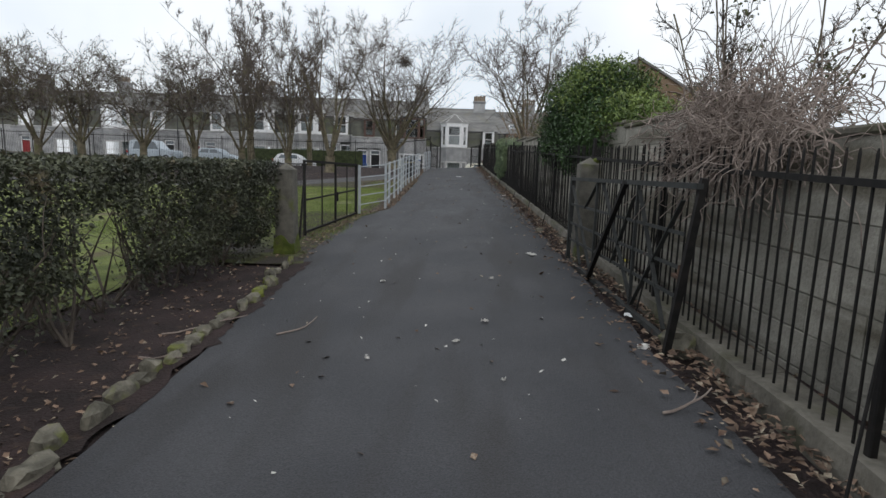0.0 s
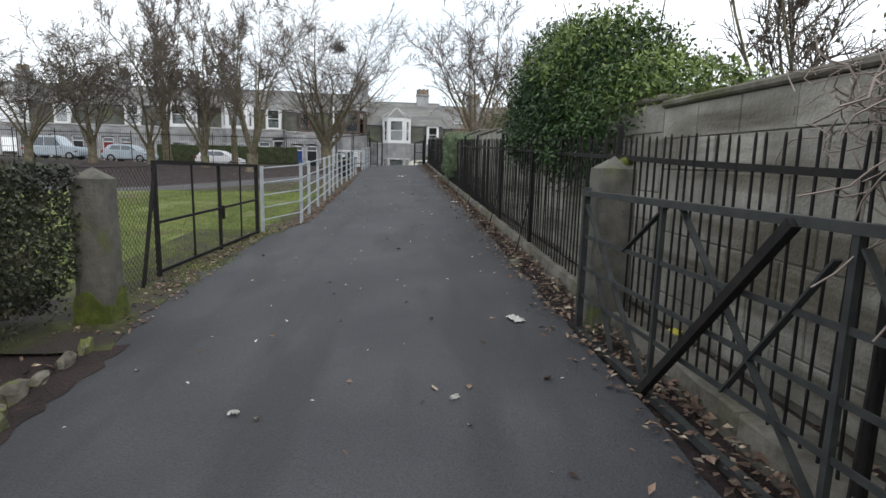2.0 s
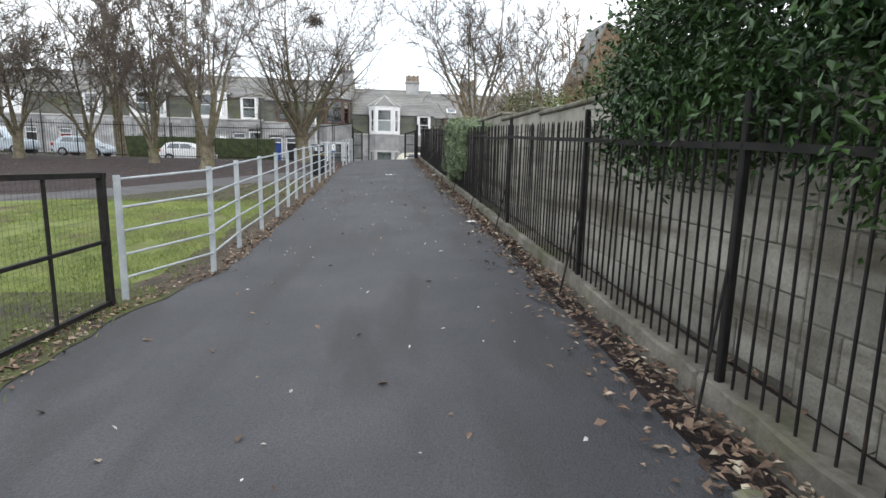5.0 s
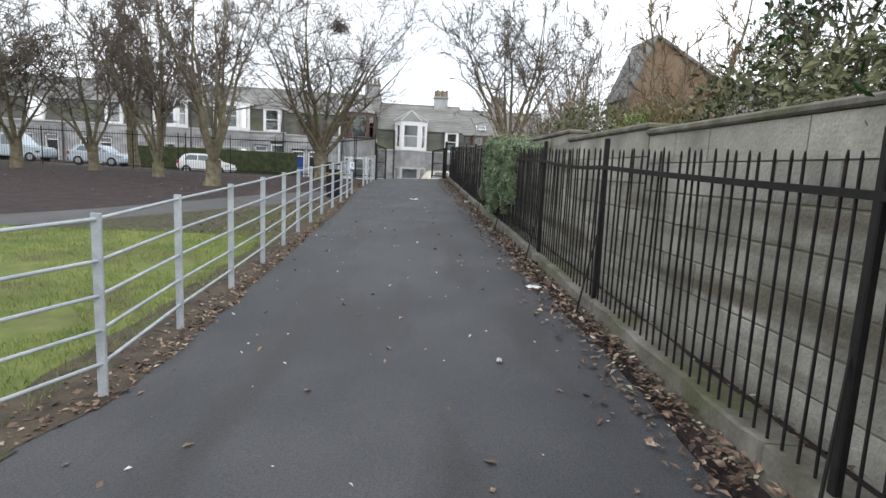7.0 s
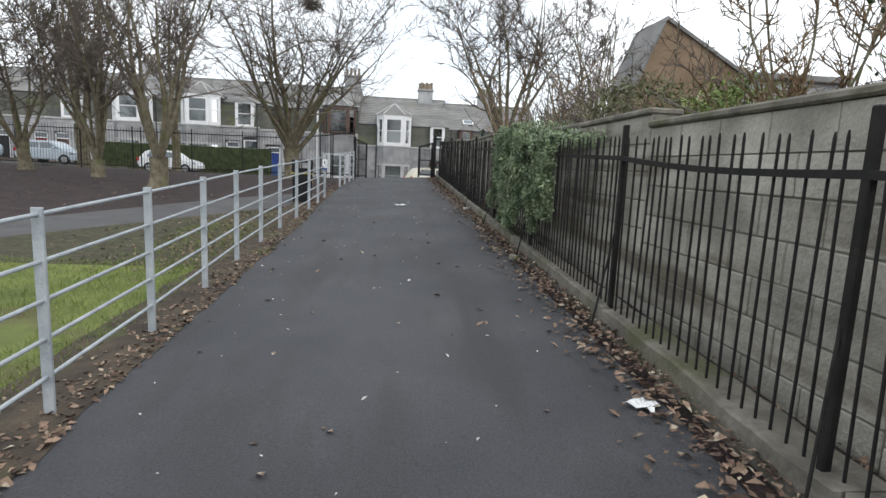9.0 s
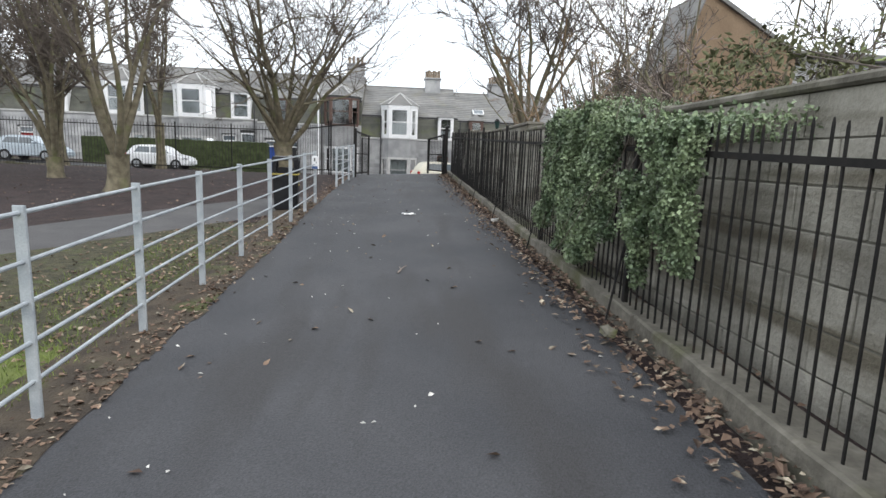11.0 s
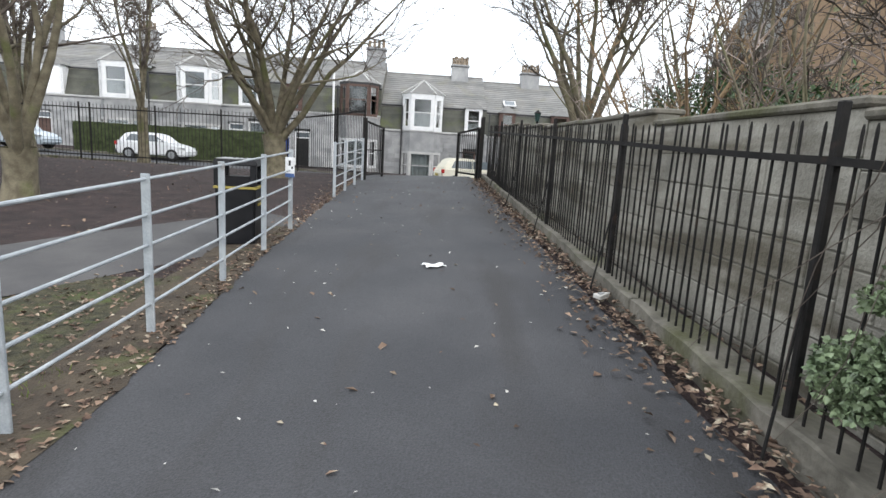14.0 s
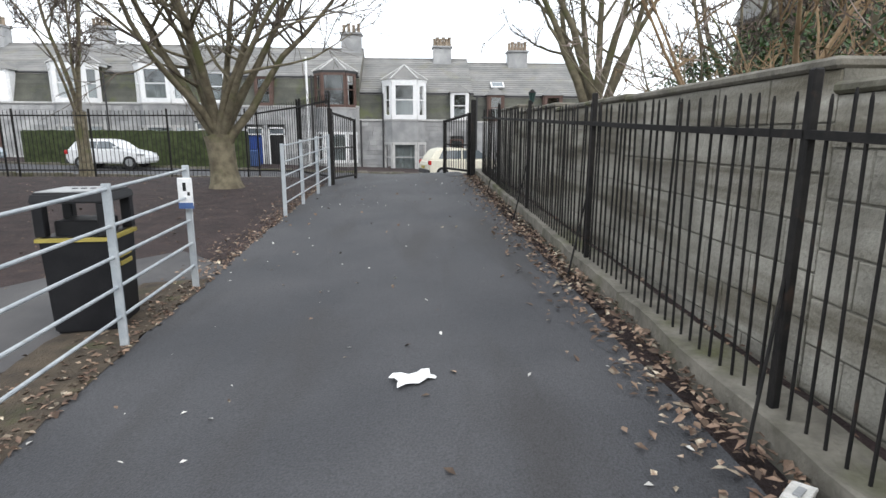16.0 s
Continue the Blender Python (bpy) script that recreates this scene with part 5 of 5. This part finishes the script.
def chimney(t, x0, x1, ridge_z, top, pots):
    part("chimney", box(B(), x0, FRONT + 4.6, ridge_z - 1.2, x1, FRONT + 5.6, top, bevel=0.02), GRANITE, t)
    part("chimney_cap", box(B(), x0 - 0.08, FRONT + 4.5, top, x1 + 0.08, FRONT + 5.7, top + 0.14, bevel=0.02), GRANITE, t)
    for k in range(pots):
        x = x0 + (x1 - x0) * (k + 0.5) / pots
        h = 0.5 + 0.1 * (k % 2)
        bm = rod(B(), (x, FRONT + 5.1, top + 0.13), (x, FRONT + 5.1, top + 0.13 + h), 0.13, 0.10, 10)
        rod(bm, (x, FRONT + 5.1, top + 0.1 + h), (x, FRONT + 5.1, top + 0.2 + h), 0.13, 0.13, 10)
        part("chimney_pot", bm, POT, t)


def downpipe(t, x, z0, z1):
    part("downpipe", rod(B(), (x, FRONT - 0.08, z0), (x, FRONT - 0.08, z1), 0.05, n=8), PIPE, t)


# lower pair, facing the end of the path
h1 = house(-2.95, 4.6, 0.0, 3.15, 4.95, 7.7, [("bay", -1.25, 1.25, -0.9, 3.1), ("win", 3.0, 3.9, 0.75, 2.0)], "grey granite terraced house with white canted bay and slate mansard", 1)
bay(h1, 0.0, 2.75, -0.75, 3.25, 5.6, WHITE, 6.7)
dormer(h1, 3.1, 4.15, 3.25, 5.0, WHITE)
flat_window(h1, 3.0, 3.9, 0.75, 2.0, BROWN_PAINT, False)
downpipe(h1, -1.42, -0.5, 4.9)
downpipe(h1, -2.85, -0.5, 3.2)
chimney(h1, 2.1, 3.4, 7.7, 8.45, 6)
h0 = house(4.6, 12.5, -0.1, 3.05, 4.8, 7.45, [("win", 8.0, 9.2, 0.6, 2.3)], "grey granite terraced house with dark dormer and skylight", 2)
dormer(h0, 5.55, 6.5, 3.15, 4.85, BROWN_PAINT)
dormer(h0, 9.3, 10.4, 3.15, 4.85, BROWN_PAINT)
flat_window(h0, 8.0, 9.2, 0.6, 2.3)
sk = part("skylight", box(B(), 5.9, -0.4, 0.0, 6.8, 0.4, 0.09, bevel=0.01), WHITE, h0)
sk.matrix_basis = pose(0, FRONT + 1.7, 5.60, 29, 0, 0)
part("skylight_pane", box(B(), 5.98, -0.32, 0.092, 6.72, 0.32, 0.1), GLASS, sk)
chimney(h0, 7.6, 9.0, 7.45, 8.2, 6)
downpipe(h0, 4.75, -0.5, 4.7)
# upper houses
hd1 = house(-10.8, -2.95, 0.4, 4.0, 5.95, 8.35, [("bay", -5.7, -3.3, -0.5, 4.0), ("door", -10.3, -9.2, 0.3, 2.75), ("door", -8.9, -7.8, 0.3, 2.75)], "grey granite terraced house with dark brown timber bay", 3)
bay(hd1, -4.45, 2.6, -0.1, 4.0, 6.1, BROWN_PAINT, 7.1, dark=True)
dormer(hd1, -9.5, -8.5, 4.1, 5.9, BROWN_PAINT)
house_door(hd1, -10.3, -9.2, 0.3, 2.75, BLUE_DOOR)
house_door(hd1, -8.9, -7.8, 0.3, 2.75, BLACK_DOOR_AND_ROOM)
chimney(hd1, -4.5, -3.1, 8.35, 9.3, 4)
downpipe(hd1, -5.95, -0.2, 6.0)
part("white_pipe", rod(B(), (-6.1, FRONT - 0.85, 0.2), (-6.1, FRONT - 0.85, 7.0), 0.07, n=8), WHITE, hd1)
for k, (x0, x1, bx, sx, doors) in enumerate((
        (-18.6, -10.8, -15.4, -12.0, ((-12.95, BLACK_DOOR_AND_ROOM),)),
        (-29.2, -18.6, -20.6, -25.2, ((-27.6, RED_DOOR), (-26.0, BROWN_PAINT))),
        (-38.8, -29.2, -36.1, -31.6, ((-32.4, BLACK_DOOR_AND_ROOM), (-30.4, BLACK_DOOR_AND_ROOM))),
        (-48.0, -38.8, -41.4, -45.8, ((-46.0, RED_DOOR),)),
        (-58.0, -48.0, -55.2, -50.8, ((-51.0, BLACK_DOOR_AND_ROOM),)))):
    base = 0.6 + 0.05 * k
    ops = [("bay", bx - 1.4, bx + 1.4, -0.5, 4.2)] + [("door", d - 0.55, d + 0.55, base, base + 2.45) for d, _ in doors]
    extra = [sx + 0.45] if k == 0 else []
    ops += [("win", x - 0.55, x + 0.55, base + 0.9, base + 2.6) for x in extra]
    hh = house(x0, x1, base, 4.15, 6.1, 8.45, ops, "grey granite terraced house with white bay behind park trees", 10 + k)
    bay(hh, bx, 3.0, base - 0.3, 4.2, 6.45, WHITE, 7.6)
    dormer(hh, sx - 0.65, sx + 0.65, 4.25, 6.2, WHITE)
    for d, m in doors:
        house_door(hh, d - 0.55, d + 0.55, base, base + 2.45, m)
    for x in extra:
        flat_window(hh, x - 0.55, x + 0.55, base + 0.9, base + 2.6)
    cx0 = x0 - 3.2 if k == 0 else x0 + 0.3
    chimney(hh, cx0, cx0 + 1.3, 8.45, 9.5, 5)
    downpipe(hh, x1 - 0.2, 0.2, 6.1)

# clipped front hedge between car and houses
hb = B()
for x0 in range(-21, -9):
    box(hb, x0, 54.0, land(x0, 54) - 0.1, x0 + 1.0, 55.0, 2.45)
bmesh.ops.remove_doubles(hb, verts=hb.verts, dist=0.02)
bmesh.ops.subdivide_edges(hb, edges=hb.edges, cuts=3, use_grid_fill=True)
for v in hb.verts:
    v.co += noise.noise_vector(v.co * 2.5) * 0.09
tagged(part("hedge", hb, HEDGE_FAR), "long clipped green hedge in front of the terrace", "hedge")


# ---- brown gable house behind the wall ----
def gable_house():
    t = thing("gable_house", "tall brown harled gable house beyond the garden wall", "house", (0.45, 0, 0))
    y = 36.3
    part("wall", prism(B(), [(9.96, 0), (9.96, 5.75), (11.06, 8.4), (14.85, 6.3), (14.85, 0)], y, y + 3), HARL, t)
    part("roof", prism(B(), [(9.84, 5.6), (11.06, 8.53), (11.06, 8.4), (9.92, 5.52)], y - 0.12, y + 3.1), SLATE, t)
    part("roof", prism(B(), [(11.06, 8.56), (15.25, 6.22), (15.17, 6.1), (11.06, 8.4)], y - 0.12, y + 3.1), SLATE, t)
    part("annexe", box(B(), 14.85, y + 0.6, 0, 20.2, y + 9, 6.3), GRANITE, t)
    part("annexe_roof", box(B(), 14.7, y + 0.3, 6.3, 20.4, y + 9.3, 6.6, bevel=0.05), SLATE, t)
    part("chimney", box(B(), 15.8, y + 3, 6.6, 16.9, y + 4, 7.3, bevel=0.03), HARL, t)


gable_house()


# ---- parked cars ----
def car(at, turn, length, height, mat, label, suv=False):
    t = thing("car", label, "car", at, turn)
    L, H, W = length, height, 0.86
    if suv:
        low = [(0.05, 0.32), (0.0, 0.9), (0.08, 1.05), (L - 1.05, 1.08), (L - 0.06, 0.98), (L, 0.6), (L - 0.08, 0.3)]
        cab = [(0.1, 1.04), (0.22, H - 0.1), (0.4, H), (L - 1.95, H), (L - 1.75, H - 0.08), (L - 1.15, 1.05)]
    else:
        low = [(0.08, 0.28), (0.0, 0.62), (0.06, 0.92), (0.2, 1.0), (L - 1.05, 0.96), (L - 0.35, 0.80), (L - 0.05, 0.62), (L, 0.45), (L - 0.08, 0.25)]
        cab = [(0.14, 0.95), (0.48, H - 0.10), (0.85, H - 0.02), (1.5, H), (2.05, H - 0.05), (2.35, H - 0.16), (L - 0.95, 0.94)]
    bm = prism(B(), low, -W, W)
    bmesh.ops.bevel(bm, geom=[e for e in bm.edges], offset=0.07, segments=3, affect="EDGES")
    part("body", bm, mat, t)
    bm = prism(B(), cab, -W + 0.1, W - 0.1)
    for v in bm.verts:
        k = (v.co.z - 0.95) / (H - 0.95)
        v.co.y *= 1 - 0.14 * max(0, k)
    bmesh.ops.bevel(bm, geom=[e for e in bm.edges], offset=0.05, segments=3, affect="EDGES")
    part("cabin", bm, mat, t)
    mid = (cab[0][0] + cab[-1][0]) / 2
    for s in (-1, 1):
        lo, hi = 0.99, H - 0.13
        yl, yh = s * (W - 0.095), s * (W - 0.095) * 0.885
        a0, a1 = cab[0][0] + 0.42, cab[-1][0] - 0.22
        for p, q, pt, qt in ((a0, mid - 0.04, a0 + 0.22, mid - 0.04), (mid + 0.04, a1, mid + 0.04, a1 - 0.52)):
            b2 = B()
            vs = [b2.verts.new(c) for c in ((p, yl, lo), (q, yl, lo), (qt, yh, hi), (pt, yh, hi), (p, yl - s * 0.03, lo), (q, yl - s * 0.03, lo), (qt, yh - s * 0.03, hi), (pt, yh - s * 0.03, hi))]
            for f in ((0, 1, 2, 3), (7, 6, 5, 4), (0, 4, 5, 1), (1, 5, 6, 2), (2, 6, 7, 3), (3, 7, 4, 0)):
                b2.faces.new([vs[i] for i in f])
            bmesh.ops.recalc_face_normals(b2, faces=b2.faces)
            for v in b2.verts:
                v.co.y += s * 0.014
            part("side_window", b2, GLASS, t)
        for x in (0.72, L - 0.78):
            wh = new("wheel")
            wh.parent = t
            bm = rod(B(), (x, s * (W - 0.18), 0.31), (x, s * (W + 0.01), 0.31), 0.31, n=24)
            bmesh.ops.bevel(bm, geom=[e for e in bm.edges if len(e.link_faces) == 2 and e.calc_face_angle(0) > 1], offset=0.03, segments=2, affect="EDGES")
            part("tyre", bm, RUBBER, wh)
            bm = rod(B(), (x, s * (W - 0.05), 0.31), (x, s * (W + 0.015), 0.31), 0.19, n=16)
            for q in range(5):
                a = q * math.tau / 5
                beam(bm, (x, s * (W + 0.02), 0.31), (x + 0.18 * math.cos(a), s * (W + 0.02), 0.31 + 0.18 * math.sin(a)), 0.04, 0.02)
            part("rim", bm, RIM, wh)
        part("tail_lamp", box(B(), 0.02, s * (W - 0.06) - 0.12, 0.72, 0.16, s * (W - 0.06) + 0.07, 0.92, bevel=0.02), LAMP_RED, t)
        part("headlamp", box(B(), L - 0.42, s * (W - 0.1) - 0.1, 0.60, L - 0.12, s * (W - 0.1) + 0.09, 0.74, bevel=0.02), RIM, t)
        part("door_mirror", box(B(), L - 1.42, s * (W + 0.08) - 0.08, 0.98, L - 1.28, s * (W + 0.08) + 0.08, 1.1, bevel=0.02), mat, t)
    part("bumper", box(B(), -0.03, -W + 0.05, 0.3, 0.12, W - 0.05, 0.5, bevel=0.03), PIPE, t)
    part("number_plate", box(B(), -0.035, -0.26, 0.55, -0.005, 0.26, 0.66), GOLD, t)
    return t


car((-16.5, 50.9, land(-14.7, 50.9) + 0.01), 2, 3.75, 1.46, CAR_WHITE, "white hatchback parked on the street")
car((0.95, 49.0, land(1, 49.0) + 0.02), 14, 4.3, 1.52, CAR_CREAM, "cream hatchback parked beside the terrace")
car((-29.0, 49.6, land(-27, 49.6) + 0.02), 0, 4.3, 1.85, CAR_SILVER, "pale grey four-wheel-drive parked on the street", True)
car((-23.2, 49.8, land(-24, 49.8) + 0.02), 0, 3.7, 1.44, CAR_SILVER, "pale hatchback parked on the street")

# ---- street lamp and sign by the park gate ----
st = thing("lamp_post", "dark green lantern post beside the street", "lamp post", (4.9, 43.0, land(4.9, 43.0) - 0.1))
part("pole", rod(B(), (0, 0, 0), (0, 0, 3.22), 0.06, 0.05, 12), IRON, st)
part("collar", rod(B(), (0, 0, 3.05), (0, 0, 3.10), 0.09, 0.09, 12), IRON, st)
part("lantern", rod(B(), (0, 0, 3.22), (0, 0, 3.55), 0.08, 0.14, 12), GREEN_SIGN, st)
part("lantern_cap", rod(B(), (0, 0, 3.55), (0, 0, 3.68), 0.16, 0.03, 12), IRON, st)
wbx = B()
box(wbx, -0.25, -0.25, 0.0, 0.25, 0.25, 0.95, bevel=0.03)
wheelie = part("wheelie_bin", wbx, LABEL_BLUE)
wheelie.matrix_basis = pose(-9.0, 56.0, land(-9, 56))
tagged(wheelie, "blue wheelie bin in front of the terrace", "bin")


# ---- wall blocks, the nearest as parts ----
def block_mesh(ln):
    me = bpy.data.meshes.new("block")
    bm = box(B(), -0.010, 0.0045, 0.005, 0.06, ln - 0.0045, COURSE - 0.005, bevel=0.006)
    bm.to_mesh(me)
    bm.free()
    me.materials.append(BLOCK)
    return me


full, half = block_mesh(0.49), block_mesh(0.245)
count = 0
rest = B()
for k in range(SECTIONS):
    y0, zt = -5 + k * SECTION, wall_top(k)
    for c in range(7):
        z = zt - (c + 1) * COURSE
        cells = [(0.49 * i, full) for i in range(5)] if c % 2 == 0 else [(0.0, half)] + [(0.245 + 0.49 * i, full) for i in range(4)] + [(2.205, half)]
        for dy, me in cells:
            yy = y0 + dy
            dx = rng.uniform(-0.003, 0.003)
            if 3.0 < yy < 28.0 and count < 300 and c > 0:
                o = new("block", me)
                o.parent = wall
                o.matrix_basis = pose(WALL_X + dx, yy, z)
                count += 1
            else:
                w = 0.49 if me is full else 0.245
                box(rest, WALL_X + dx - 0.012, yy + 0.0045, z + 0.005, WALL_X + 0.06, yy + w - 0.0045, z + COURSE - 0.005)
tagged(part("blocks", rest, BLOCK, wall), kind="stuff")
